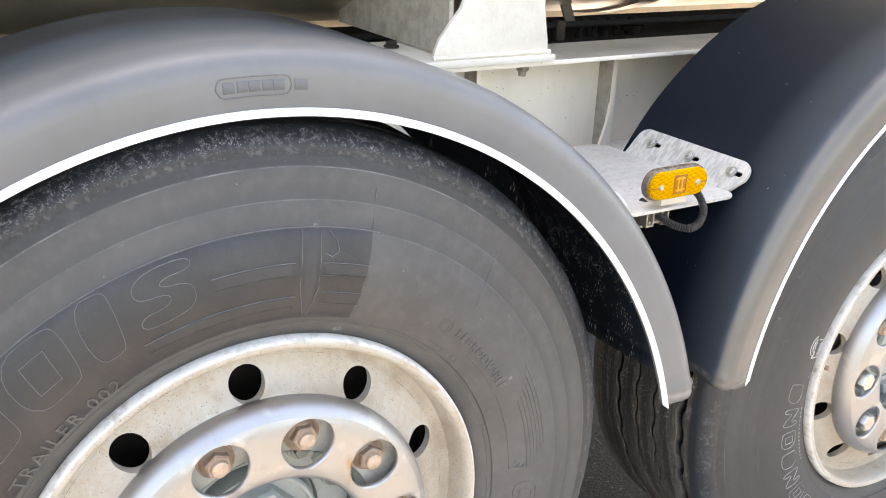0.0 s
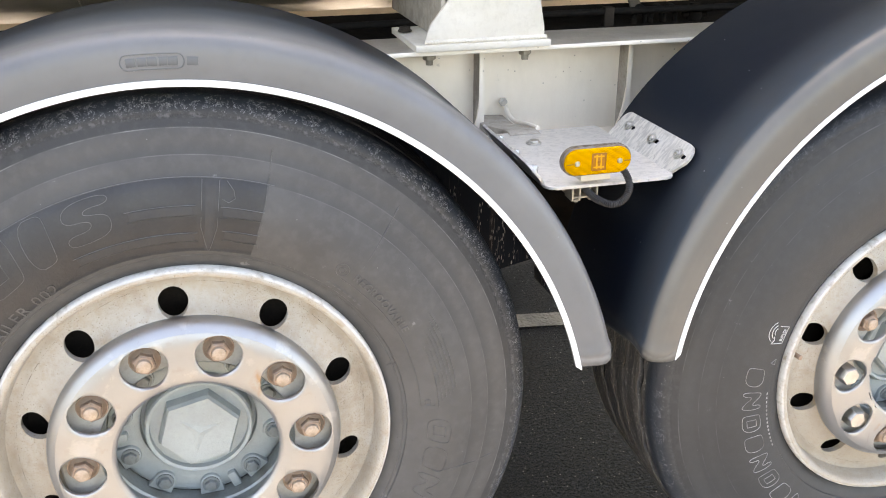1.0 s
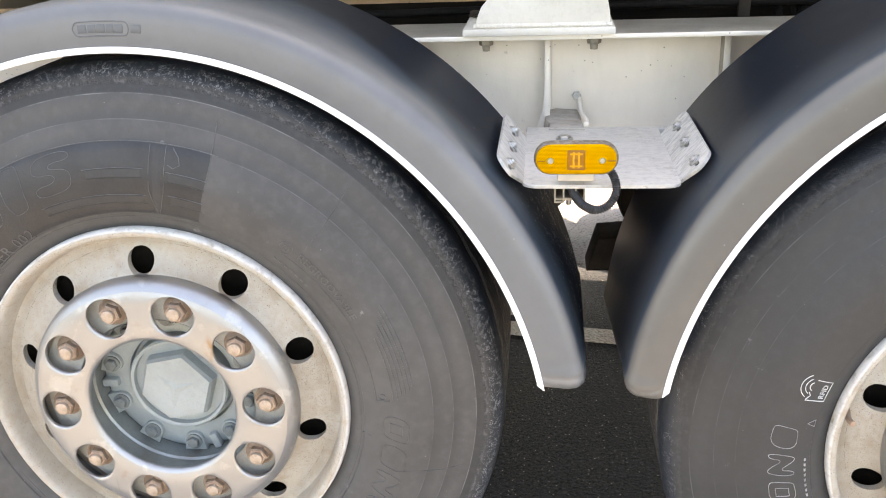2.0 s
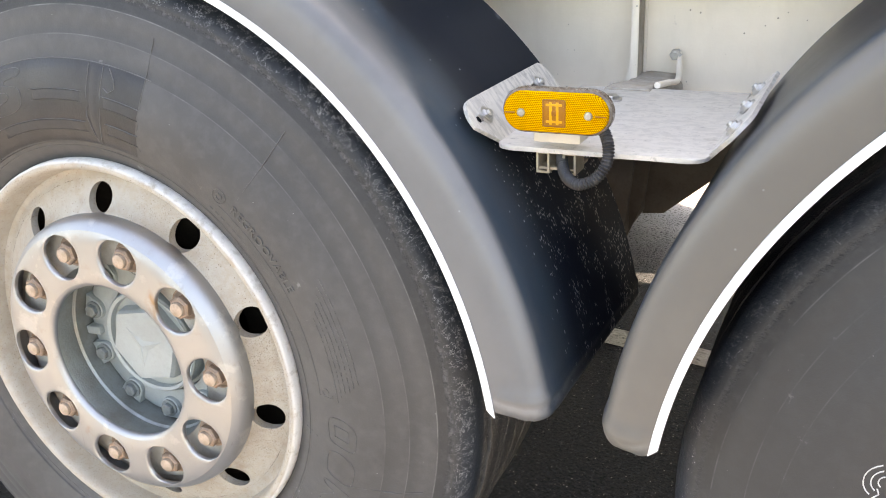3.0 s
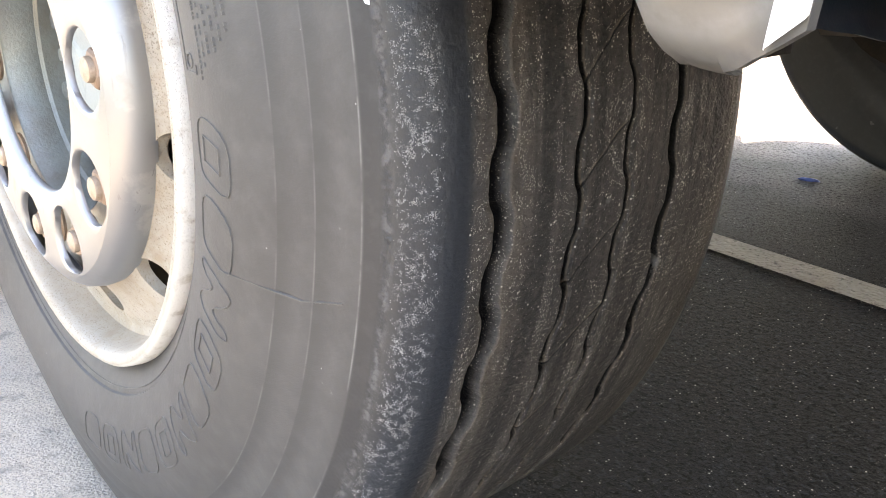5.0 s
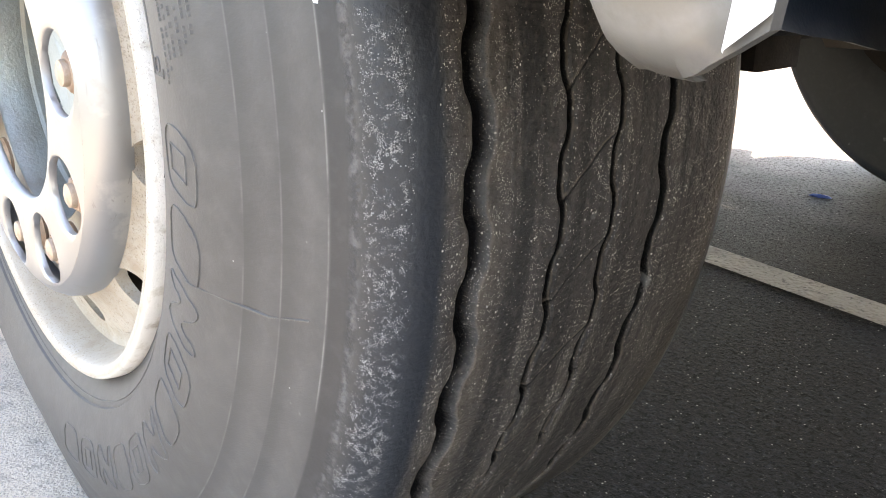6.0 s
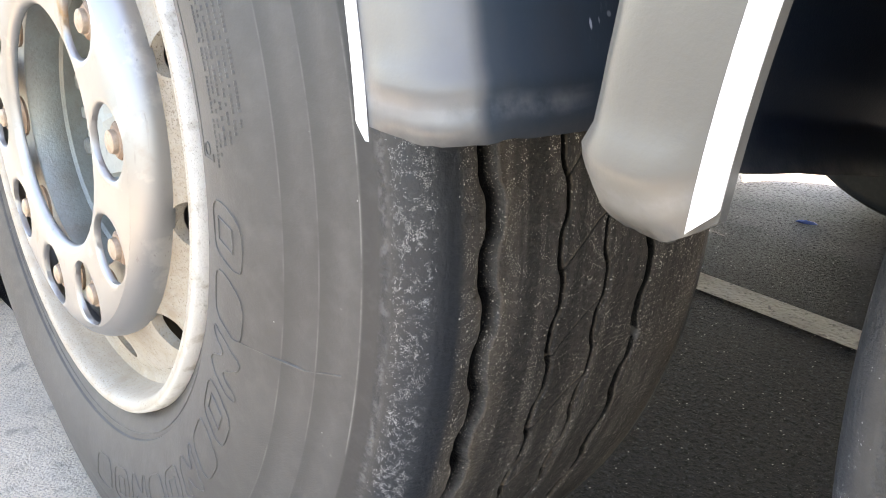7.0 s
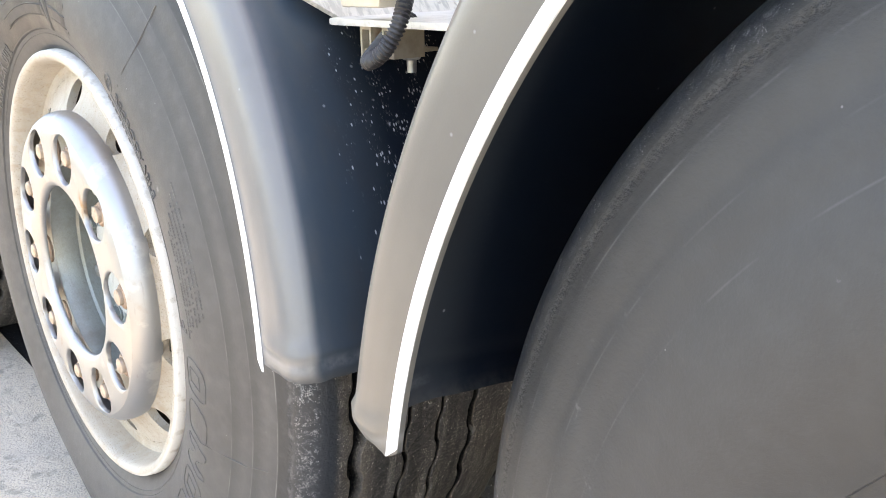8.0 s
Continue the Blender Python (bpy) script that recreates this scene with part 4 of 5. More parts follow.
def fender(m, a0, a1, lean, face, widen, label, tread_cut, tape_cut):
    """A wheel fender between two angles round its axle; lean tips its outer face inward with height."""
    f = thing("fender", label, "fender", m, "wheel fenders")
    raw = [(0.0, -0.0385)] + FENDER_FACE
    outer = [raw[0]]
    for p, q in zip(raw, raw[1:]):
        cuts = max(1, round(math.hypot(q[0] - p[0], q[1] - p[1]) / 0.006)) if q[1] < 0.05 else 4
        outer += [(p[0] + (q[0] - p[0]) * c / cuts, p[1] + (q[1] - p[1]) * c / cuts) for c in range(1, cuts + 1)]
    along = [0.0]
    for p, q in zip(outer, outer[1:]):
        along.append(along[-1] + math.hypot(q[0] - p[0], q[1] - p[1]))
    inner = [(r - (0.0045 if y > -0.03 else 0.0), y + (0.0045 if y < 0.0 else 0)) for r, y in reversed(outer)]
    loop = outer + inner
    n = 120

    def at(r, y, t, cut):
        a = a0 + cut + (a1 - a0 - 2 * cut) * t
        rr = 0.5885 + (r if r < 0.012 else 0.012 + (r - 0.012) * (face + widen * min(1, max(0, (a1 - a) / 35))))
        z = rr * math.sin(radians(a))
        return (rr * math.cos(radians(a)), y + lean * (z - 0.1) * min(1, max(0, (0.34 - y) / 0.34)), z)

    def corner(index):
        # the lower corners are rounded off, and the tread side is cut back
        s = along[index if index < len(outer) else 2 * len(outer) - 1 - index]
        ragged = 0.10 * noise.noise((s * 160, lean * 90, 0.5))
        if lean > 0.05:
            return ragged + 1.5 * max(0.0, 1 - s / 0.06) ** 1.5 + tread_cut * max(0.0, min(1.0, (s - 0.10) / 0.34))
        f = max(0.0, min(1.0, (s - 0.062) / 0.060))
        return ragged + 1.6 * max(0.0, 1 - s / 0.035) ** 2 + tread_cut * f * f * (3 - 2 * f) - 4.8 * max(0.0, min(1.0, (s - 0.105) / 0.33))

    fine = [0, 0.002, 0.004, 0.006, 0.008, 0.0095, 0.0115, 0.014, 0.018, 0.024, 0.03]
    steps = fine + [0.04 + 0.92 * k / n for k in range(n + 1)] + [1 - t for t in reversed(fine)]

    def curl(r, y, t):
        # the rim of each end turns in a little
        e = max(0.0, 1 - min(t, 1 - t) / 0.0040) ** 1.6
        fold = 0.0 if lean > 0.05 else max(0.0, 1 - min(t, 1 - t) / 0.0095) ** 1.2
        bead = 0.0026 * math.exp(-((min(t, 1 - t) - 0.0135) / 0.0032) ** 2)
        r, y = r + bead * (r > 0.060), y - bead * (y < -0.03) * max(0.0, min(1.0, (r - 0.011) / 0.006))
        return r - (0.003 * e + 0.006 * fold) * (r > 0.03), y + (0.004 * e + 0.009 * fold) * (y < -0.02) * max(0.0, min(1.0, (r - 0.010) / 0.02))

    bm = bmesh.new()
    rows = [[bm.verts.new(at(*curl(r, y, t), t, corner(i))) for i, (r, y) in enumerate(loop)] for t in steps]
    for p, q in zip(rows, rows[1:]):
        for i in range(len(loop)):
            j = (i + 1) % len(loop)
            bm.faces.new((p[i], p[j], q[j], q[i]))
    k = len(outer)
    for row in (rows[0], rows[-1]):
        for i in range(k - 1):
            bm.faces.new((row[i], row[i + 1], row[2 * k - 2 - i], row[2 * k - 1 - i]))
    bm.verts.ensure_lookup_table()
    # crest and bend are made paler, painting in the sky's sheen
    crest_sheen = [max(0.0, min(1.0, (t - 0.19) / 0.2)) * (lean > 0.05) for t in steps]
    sky_sheen = 0.34 if lean > 0.05 else 0.16
    faded_lit = [max(max(0.0, min(1.0, (-0.016 + 0.226 * c - y) / (0.013 + 0.179 * c))), sky_sheen * max(0.0, min(1.0, 1 - (y + 0.016) / 0.10))) for c in crest_sheen for r, y in loop]
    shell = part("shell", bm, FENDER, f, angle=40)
    shell.data.attributes.new("faded_lit", "FLOAT", "POINT").data.foreach_set("value", faded_lit)
    shell.data.attributes.new("tan", "FLOAT", "POINT").data.foreach_set("value", [float(lean < 0.05)] * len(faded_lit))
    # scuffs and the painted highlight of the ridge share this mask
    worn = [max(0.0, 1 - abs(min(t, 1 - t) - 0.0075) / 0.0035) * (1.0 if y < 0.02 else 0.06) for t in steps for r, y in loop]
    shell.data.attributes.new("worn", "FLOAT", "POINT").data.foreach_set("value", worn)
    frayed_shade = [max(0.0, 1 - min(t, 1 - t) / 0.0055) for t in steps for r, y in loop]
    shell.data.attributes.new("frayed_shade", "FLOAT", "POINT").data.foreach_set("value", frayed_shade)
    # white tape along the inner edge
    bm = bmesh.new()
    tape = ((0.0002, -0.0385, tape_cut), (0.0003, -0.0402, tape_cut - 0.1), (0.0085, -0.0416, tape_cut - 0.95), (0.0090, -0.0400, tape_cut - 1.0))
    rows = [[bm.verts.new(at(r, y, k / n, cut)) for r, y, cut in tape] for k in range(n + 1)]
    for p, q in zip(rows, rows[1:]):
        for i in range(3):
            bm.faces.new((p[i], p[i + 1], q[i + 1], q[i]))
    part("reflective_tape", bm, STRIP, f, "white reflective tape", angle=40)
    return f


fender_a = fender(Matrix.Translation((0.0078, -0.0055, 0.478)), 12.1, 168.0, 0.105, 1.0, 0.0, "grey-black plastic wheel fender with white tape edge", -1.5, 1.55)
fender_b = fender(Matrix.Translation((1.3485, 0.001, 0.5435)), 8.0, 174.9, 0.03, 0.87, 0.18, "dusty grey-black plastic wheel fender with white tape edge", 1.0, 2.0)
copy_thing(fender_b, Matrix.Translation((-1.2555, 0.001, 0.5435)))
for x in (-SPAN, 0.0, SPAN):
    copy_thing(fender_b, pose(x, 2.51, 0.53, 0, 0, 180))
# inner walls that hang from the fenders behind the tyres
hang = [(r * math.cos(radians(a)), r * math.sin(radians(a))) for r, a in [(0.656, 14 + 5.0 * k) for k in range(13)] + [(0.640, 74), (0.600, 65), (0.575, 55), (0.566, 45), (0.555, 35), (0.545, 25), (0.535, 14)]]
part("inner_wall", prism(hang, 0.3395, 0.3435, 0.001), FENDER, fender_a)
# and a lower apron, added to keep the gap behind the tyre dark
hang = [(r * math.cos(radians(a)), r * math.sin(radians(a))) for r, a in [(0.620, 14 + 3.0 * k) for k in range(13)] + [(0.572, 52), (0.53, 44), (0.50, 36), (0.475, 25), (0.47, 14)]]
part("gap_apron", prism(hang, 0.380, 0.384, 0.001), FENDER, fender_a)
for a in (20, 34, 48):
    x, z = 0.60 * math.cos(radians(a)), 0.60 * math.sin(radians(a))
    part("spacer", tube([(x, 0.342, z), (x, 0.361, z), (x, 0.381, z)], 0.008, 10), FENDER, fender_a)
# the second fender's wall is added to darken the gap behind its tyre
hang = [(r * math.cos(radians(a)), r * math.sin(radians(a))) for r, a in [(0.640, 108 + 4.5 * k) for k in range(15)] + [(0.52, 171 - 4.5 * k) for k in range(15)]]
part("inner_wall", prism(hang, 0.3395, 0.3435, 0.001), FENDER, fender_b)
# unreadable raised maker's mark on the first fender's face
for k, (da, w) in enumerate(((0, 0.012), (1.25, 0.011), (2.4, 0.012), (3.6, 0.010), (4.7, 0.012), (6.9, 0.014))):
    a = radians(94.5 - da)
    mark = part("maker_mark", box(-w / 2, w / 2, -0.0006, 0.001, -0.0055, 0.0055, 0.0004), FENDER, fender_a, m=Matrix.Translation((0.621 * math.cos(a), -0.0413 + 0.105 * (0.621 * math.sin(a) - 0.1), 0.621 * math.sin(a))) @ pose(0, 0, 0, -6, 90 - math.degrees(a), 0))
    mark.data.attributes.new("faded_lit", "FLOAT", "POINT").data.foreach_set("value", [0.8] * len(mark.data.vertices))

rim = [(94.5 - d, r) for d, r in [(-0.9, 0.6135)] + [(-1.2, 0.621), (-0.9, 0.6285)] + [(-0.4 + 0.5 * k, 0.6305) for k in range(12)] + [(5.7, 0.6285), (5.95, 0.621), (5.7, 0.6135)] + [(5.1 - 0.5 * k, 0.6115) for k in range(12)] + [(-0.9, 0.6135)]]
mark = part("mark_rim", tube([(r * math.cos(radians(a)), -0.0412 + 0.105 * (r * math.sin(radians(a)) - 0.1), r * math.sin(radians(a))) for a, r in rim], 0.0009, 6), FENDER, fender_a)
mark.data.attributes.new("faded_lit", "FLOAT", "POINT").data.foreach_set("value", [0.8] * len(mark.data.vertices))

# the long beam
def beam(y0, label):
    s = 1 if y0 < 1 else -1
    b = thing("chassis_beam", label, "beam", CH @ Matrix.Translation((0, y0, 0)) @ Matrix.Diagonal((1, s, 1, 1)), "chassis beams")
    part("web", box(-4.0, 4.5, 0.0, 0.010, 0.80, 0.996, 0.001), BEAM, b)
    part("top_flange", box(-4.0, 4.5, -0.10, 0.055, 0.9955, 1.004, 0.0015), ALU, b, "bright aluminium top flange")
    # a paler strip stands in for the lit front edge of the flange
    part("flange_edge", box(-4.0, 4.5, -0.1028, -0.1002, 0.9957, 1.0038, 0.0008), BEAM, b, "pale strip painting the light on the flange edge")
    part("bottom_flange", box(-4.0, 4.5, -0.09, 0.10, 0.788, 0.802, 0.002), BEAM, b)
    for x in (-1.05, -0.7, -0.35, 0.0, 0.27, 0.595, 0.915, 1.24, 1.56):
        # side faces take a duller metal as painted shade; the edge strip stays bright
        part("stiffener", prism([(x - 0.004, 0.802), (x + 0.004, 0.802), (x + 0.004, 0.9955), (x - 0.004, 0.9955)], -0.042, 0.001, 0.001), DULL, b, "stiffener plate with its side shade painted as dull metal")
        part("stiffener_edge", box(x - 0.0055, x + 0.0055, -0.046, -0.0425, 0.803, 0.990, 0.001), BEAM, b)
        part("stiffener_foot", prism([(x - 0.004, 0.895), (x + 0.004, 0.895), (x + 0.004, 0.803), (x - 0.024, 0.803), (x - 0.021, 0.816), (x - 0.015, 0.833), (x - 0.009, 0.854), (x - 0.006, 0.875)], -0.0455, -0.038, 0.001), BEAM, b)
        part("weld", tube([(x + 0.006, -0.002, 0.81), (x + 0.006, -0.002, 0.90), (x + 0.006, -0.002, 0.985)], 0.003, 8, 0.0002, 0.006), BEAM, b)
    return b


beam(0.56, "pale aluminium chassis beam with welded stiffeners")
beam(1.92, "pale aluminium chassis beam beyond the axles")

saddle = thing("tank_saddle", "pale metal tank saddle bolted on the chassis beam", "saddle", CH)
part("base_plate", box(0.446, 0.712, 0.448, 0.67, 1.0042, 1.017, 0.002), SADDLE, saddle)
part("front_plate", prism([(0.468, 1.019), (0.704, 1.019), (0.702, 1.04), (0.696, 1.07), (0.691, 1.10), (0.689, 1.35), (0.575, 1.35), (0.535, 1.14), (0.520, 1.10), (0.497, 1.075), (0.478, 1.052), (0.470, 1.032)], 0.462, 0.470), SADDLE, saddle)
side = bmesh.new()
for x in (0.500, 0.508):
    side.faces.new([side.verts.new((x, y, z)) for y, z in ((0.470, 1.019), (0.92, 1.019), (0.92, 1.045), (0.74, 1.13), (0.60, 1.25), (0.50, 1.36), (0.470, 1.36))])
bmesh.ops.bridge_loops(side, edges=side.edges[:])
# duller metal than the front plate paints in this side's shade
part("side_plate", side, DULL, saddle, "side plate up to the tank, its shade painted as dull taupe")
part("seam", tube([(0.465, 0.460, 1.021), (0.585, 0.459, 1.021), (0.706, 0.460, 1.021)], 0.004, 8, 0.0005, 0.006), SADDLE, saddle)
for x in (0.484, 0.678):
    part("bolt", hexbolt(0.0130, 0.015, 0.0075, 0.010, 0.0165), CLIP, saddle, "dull zinc bolt and nut", m=Matrix.Translation((x, 0.500, 0.9955)) @ pose(0, 0, 0, 90))
for x, y in ((0.459, 0.60),):
    part("bolt", hexbolt(0.0115, 0.010, 0, 0, 0.014), GRIME, saddle, m=Matrix.Translation((x, y, 1.019)) @ pose(0, 0, 0, -90))

tank = thing("tank", "polished stainless steel tank above the chassis", "tank", CH)
part("shell", revolve([(0.0, 0), (0.95, 0), (0.95, 9.5), (0.0, 9.5)], 128), TANK, tank, m=Matrix.Translation((-5.0, 1.25, 1.933)) @ pose(0, 0, 0, 0, 0, -90))
for x in (-1.6, -0.2, 1.35, 2.9):
    part("band", revolve([(0.95, -0.03), (0.958, -0.03), (0.958, 0.03), (0.95, 0.03)], 128), TANK, tank, m=Matrix.Translation((x, 1.25, 1.933)) @ pose(0, 0, 0, 0, 0, -90))

def brake_line(points, radius, label):
    line = thing("brake_line", label, "pipe", CH, "brake lines")
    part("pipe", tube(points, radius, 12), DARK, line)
    for k in (1, len(points) - 2):
        x, y, z = points[k]
        part("clamp", box(x - 0.012, x + 0.012, y - radius - 0.003, y + radius + 0.003, 0.9705, z + radius + 0.003, 0.002), GRIME, line)


brake_line([(-1.5, 0.79, 1.000), (0.1, 0.79, 1.000), (0.4, 0.80, 1.002), (1.0, 0.82, 1.004), (2.6, 0.80, 1.000)], 0.008, "thin black air line clamped on the inner rail")
# rail and tray are added, near black, to stand in for the shaded gap
rail = thing("backing_rail", "added dark rail that fills the shaded gap under the tank", "rail", CH)
part("web", box(-4.0, 4.5, 0.98, 0.99, 0.88, 0.997, 0.001), SHADE_STEEL, rail)
part("tray", box(-4.0, 4.5, 0.76, 0.98, 0.9622, 0.970, 0.001), SHADE_STEEL, rail)
for x in (0.845, 1.13):
    part("strut", prism([(x, 0.98), (x + 0.03, 0.98), (x - 0.005, 1.06), (x - 0.035, 1.06)], 0.955, 0.963, 0.001), HANGER, rail, "brown weathered strut")
valve = thing("relay_valve", "dark steel relay valve between the air lines", "valve", CH @ Matrix.Translation((1.24, 0.84, 0.9702)) @ Matrix.Scale(0.7, 4))
part("body", revolve([(0, 0), (0.022, 0), (0.026, 0.006), (0.026, 0.03), (0.018, 0.036), (0.018, 0.06), (0, 0.06)], 20), SHADE_STEEL, valve, m=pose(0, 0, 0, 90))
part("port", tube([(-0.045, 0, 0.024), (0, 0, 0.024), (0.045, 0, 0.024)], 0.010, 10), SHADE_STEEL, valve)
part("nut", hexbolt(0.012, 0.012), SHADE_STEEL, valve, m=Matrix.Translation((0.03, 0, 0.024)) @ pose(0, 0, 0, 0, 0, 90))

for x in (1.075, 1.120, 1.155):
    hose = thing("air_hose", "short black air hose looping up beside the relay valve", "hose", CH @ Matrix.Translation((x, 0.84, 0.9702)), "air hoses")
    part("hose", tube([(0.0, 0.0, 0.0), (0.004, 0.0, 0.020), (0.014, 0.004, 0.038), (0.030, 0.006, 0.030), (0.036, 0.004, 0.0)], 0.0065, 10), DARK, hose)
    part("collar", tube([(0.0, 0.0, 0.0), (0.001, 0.0, 0.005), (0.002, 0.0, 0.010)], 0.0090, 10), SHADE_STEEL, hose)

# ---- lamp bracket between the fenders ----
bracket = thing("lamp_bracket", "galvanised steel bracket plate with bolted wings", "bracket", CH)
corner = [(0.018 - 0.018 * math.cos(radians(15 * k)), 0.018 - 0.018 * math.sin(radians(15 * k))) for k in range(7)]
edge = [(0.560, 0.365)] + [(0.560 + x, 0.055 + y) for x, y in corner] + [(0.781 - x, 0.055 + y) for x, y in reversed(corner)] + [(0.781, 0.365)]
bm = prism([(x, -y) for x, y in edge], 0.858, 0.863, 0.001)
bmesh.ops.rotate(bm, cent=(0, 0, 0), matrix=Matrix.Rotation(radians(90), 3, "X"), verts=bm.verts)
for v in bm.verts:
    v.co = (v.co.x, abs(v.co.y), abs(v.co.z))
part("plate", bm, GALV, bracket)


def wing(x, lean, y0, y1, height, slots):
    """A flap bent up along the plate's side, with rounded ends and slotted holes, leaning by that many degrees."""
    out = [(0.075, 0), (y1, 0)]
    for cy, cz, r, first, last in ((y1 - 0.022, height - 0.020, 0.020, 10, 90), (y0 + 0.024, height - 0.024, 0.024, 90, 195)):
        out += [(cy + r * math.cos(radians(first + (last - first) * k / 6)), cz + r * math.sin(radians(first + (last - first) * k / 6))) for k in range(7)]
    loops = [out]
    for y, z in slots:
        loops.append([(y + (0.004 if math.cos(a) > 0 else -0.004) + 0.0042 * math.cos(a), z + 0.0042 * math.sin(a)) for a in (0.2 + math.pi / 6 * k for k in range(12))])
    bm = bmesh.new()
    edges = []
    for loop in loops:
        vs = [bm.verts.new((-0.0022, y, z)) for y, z in loop]
        edges += [bm.edges.new((vs[i], vs[(i + 1) % len(vs)])) for i in range(len(vs))]
    bmesh.ops.triangle_fill(bm, edges=edges, use_beauty=True, normal=(1, 0, 0))
    top = bmesh.ops.extrude_face_region(bm, geom=bm.faces[:])
    for v in top["geom"]:
        if isinstance(v, bmesh.types.BMVert):
            v.co.x += 0.0044
    return bm, Matrix.Translation((x, 0, 0.860)) @ pose(0, 0, 0, 0, lean, 0)


for side, x, lean in ((-1, 0.561, -37), (1, 0.780, 41)):
    bolts = (0.075, 0.160, 0.245) if side < 0 else (0.090, 0.182, 0.272)
    bm, place = wing(x, lean, 0.042 if side < 0 else 0.058, 0.300 if side < 0 else 0.315, 0.058, [(y - 0.013, 0.034) for y in bolts])
    w = part("wing", bm, WING_GALV, bracket, m=place, angle=20)
    for y in bolts:
        part("bolt", hexbolt(0.0070, 0.006, 0.0038, 0.003, 0.0100), STEEL, w, "zinc bolt with washer", m=Matrix.Translation((-side * 0.0022, y, 0.034)) @ pose(0, 0, 0, 0, 0, 90 * -side))
part("bolt", hexbolt(0.010, 0.007, 0, 0, 0.014), STEEL, bracket, m=Matrix.Translation((0.623, 0.288, 0.863)) @ pose(0, 0, 0, -90))
bm = bmesh.new()
ends = [[bm.verts.new((x, y, z)) for x, z in row] for y, row in ((0.345, ((0.596, 0.8632), (0.660, 0.8632), (0.656, 0.8668), (0.600, 0.8668))), (0.372, ((0.596, 0.836), (0.660, 0.836), (0.657, 0.8660), (0.600, 0.8660))), (0.470, ((0.588, 0.812), (0.660, 0.812), (0.655, 0.850), (0.594, 0.850))))]
for p, q in zip(ends, ends[1:]):
    for k in range(4):
        bm.faces.new((p[k], p[(k + 1) % 4], q[(k + 1) % 4], q[k]))
bm.faces.new(ends[0])
bm.faces.new(ends[-1])
bmesh.ops.bevel(bm, geom=bm.edges[:], offset=0.0015, segments=2, affect="EDGES", profile=0.5)
part("arm", bm, DULL, bracket, "dull weathered arm to the beam")
part("saddle_block", prism([(0.586, 0.803), (0.662, 0.803), (0.660, 0.830), (0.652, 0.846), (0.612, 0.849), (0.592, 0.844)], 0.468, 0.558, 0.003), DULL, bracket)
part("ledge", box(0.668, 0.80, 0.395, 0.415, 0.838, 0.850, 0.002), GALV, bracket)
part("stud", tube([(0.662, 0.372, 0.866), (0.664, 0.430, 0.858), (0.662, 0.505, 0.846), (0.657, 0.538, 0.858), (0.654, 0.545, 0.880)], 0.0045, 8), BEAM, bracket)
part("stud_nut", hexbolt(0.009, 0.008, 0.005, 0.004), STEEL, bracket, m=Matrix.Translation((0.650, 0.548, 0.876)))


def square_tube(x0, x1, y0, y1, z0, z1, t):
    bm = bmesh.new()
    rings = []
    for y in (y0, y1):
        for d in (0, t):
            rings.append([bm.verts.new((x, y, z)) for x, z in ((x0 + d, z0 + d), (x1 - d, z0 + d), (x1 - d, z1 - d), (x0 + d, z1 - d))])
    o0, i0, o1, i1 = rings
    for k in range(4):
        q = (k + 1) % 4
        for a, b in ((o0, i0), (o1, i1), (o0, o1), (i0, i1)):
            bm.faces.new((a[k], a[q], b[q], b[k]))
    return bm


for x0, x1 in ((0.605, 0.6195), (0.634, 0.6485)):
    part("clip", square_tube(x0, x1, 0.062, 0.092, 0.834, 0.8575, 0.0024), CLIP, bracket, "small square zinc clip")
part("bolt", hexbolt(0.0075, 0.008, 0.0042, 0.010, 0.009), STEEL, bracket, m=Matrix.Translation((0.6265, 0.096, 0.838)) @ pose(0, 0, 0, 90))
part("clip_bridge", box(0.605, 0.6485, 0.064, 0.106, 0.8375, 0.8405, 0.0005), CLIP, bracket)

# ---- amber marker lamp ----
lamp = thing("marker_lamp", "amber side marker lamp with two screws", "lamp", CH @ Matrix.Translation((0.634, 0.045, 0.9055)))


def stadium(w, h, y0, y1, dome=0.0, n=20):
    r = h / 2
    out = []
    for k in range(n + 1):
        a = -math.pi / 2 + math.pi * k / n
        out.append((w / 2 - r + r * math.cos(a), r * math.sin(a)))
    for k in range(n + 1):
        a = math.pi / 2 + math.pi * k / n
        out.append((-w / 2 + r + r * math.cos(a), r * math.sin(a)))
    bm = bmesh.new()
    rows = []
    for s, y in ((1.0, y1), (1.0, y0 + dome), (0.985, y0 + dome * 0.45), (0.95, y0 + dome * 0.12), (0.90, y0)):
        rows.append([bm.verts.new((x * (1 - (1 - s) * h / w), y, z * s)) for x, z in out])
    for p, q in zip(rows, rows[1:]):
        for i in range(len(out)):
            j = (i + 1) % len(out)
            bm.faces.new((p[i], p[j], q[j], q[i]))
    bm.faces.new(rows[0])
    bm.faces.new(rows[-1])
    return bm


part("housing", stadium(0.1150, 0.0462, -0.0040, 0.007, 0.003), HOUSING, lamp, "dark grey lamp housing")
lens = part("lens", stadium(0.1095, 0.0410, -0.010, 0.0042, 0.005), AMBER, lamp, "amber honeycomb plastic lens", angle=50)
for x in (-0.035, 0.035):
    part("screw", revolve([(0.0, -0.0122), (0.0035, -0.0118), (0.0046, -0.0102), (0.0046, -0.006)], 20), STEEL, lens, "pale screw", m=Matrix.Translation((x, 0, -0.001)))
bm = box(-0.0115, 0.0115, -0.0106, -0.008, -0.0135, 0.0135, 0.001)
inset = part("inset", bm, ORANGE, lens, "darker square inset")
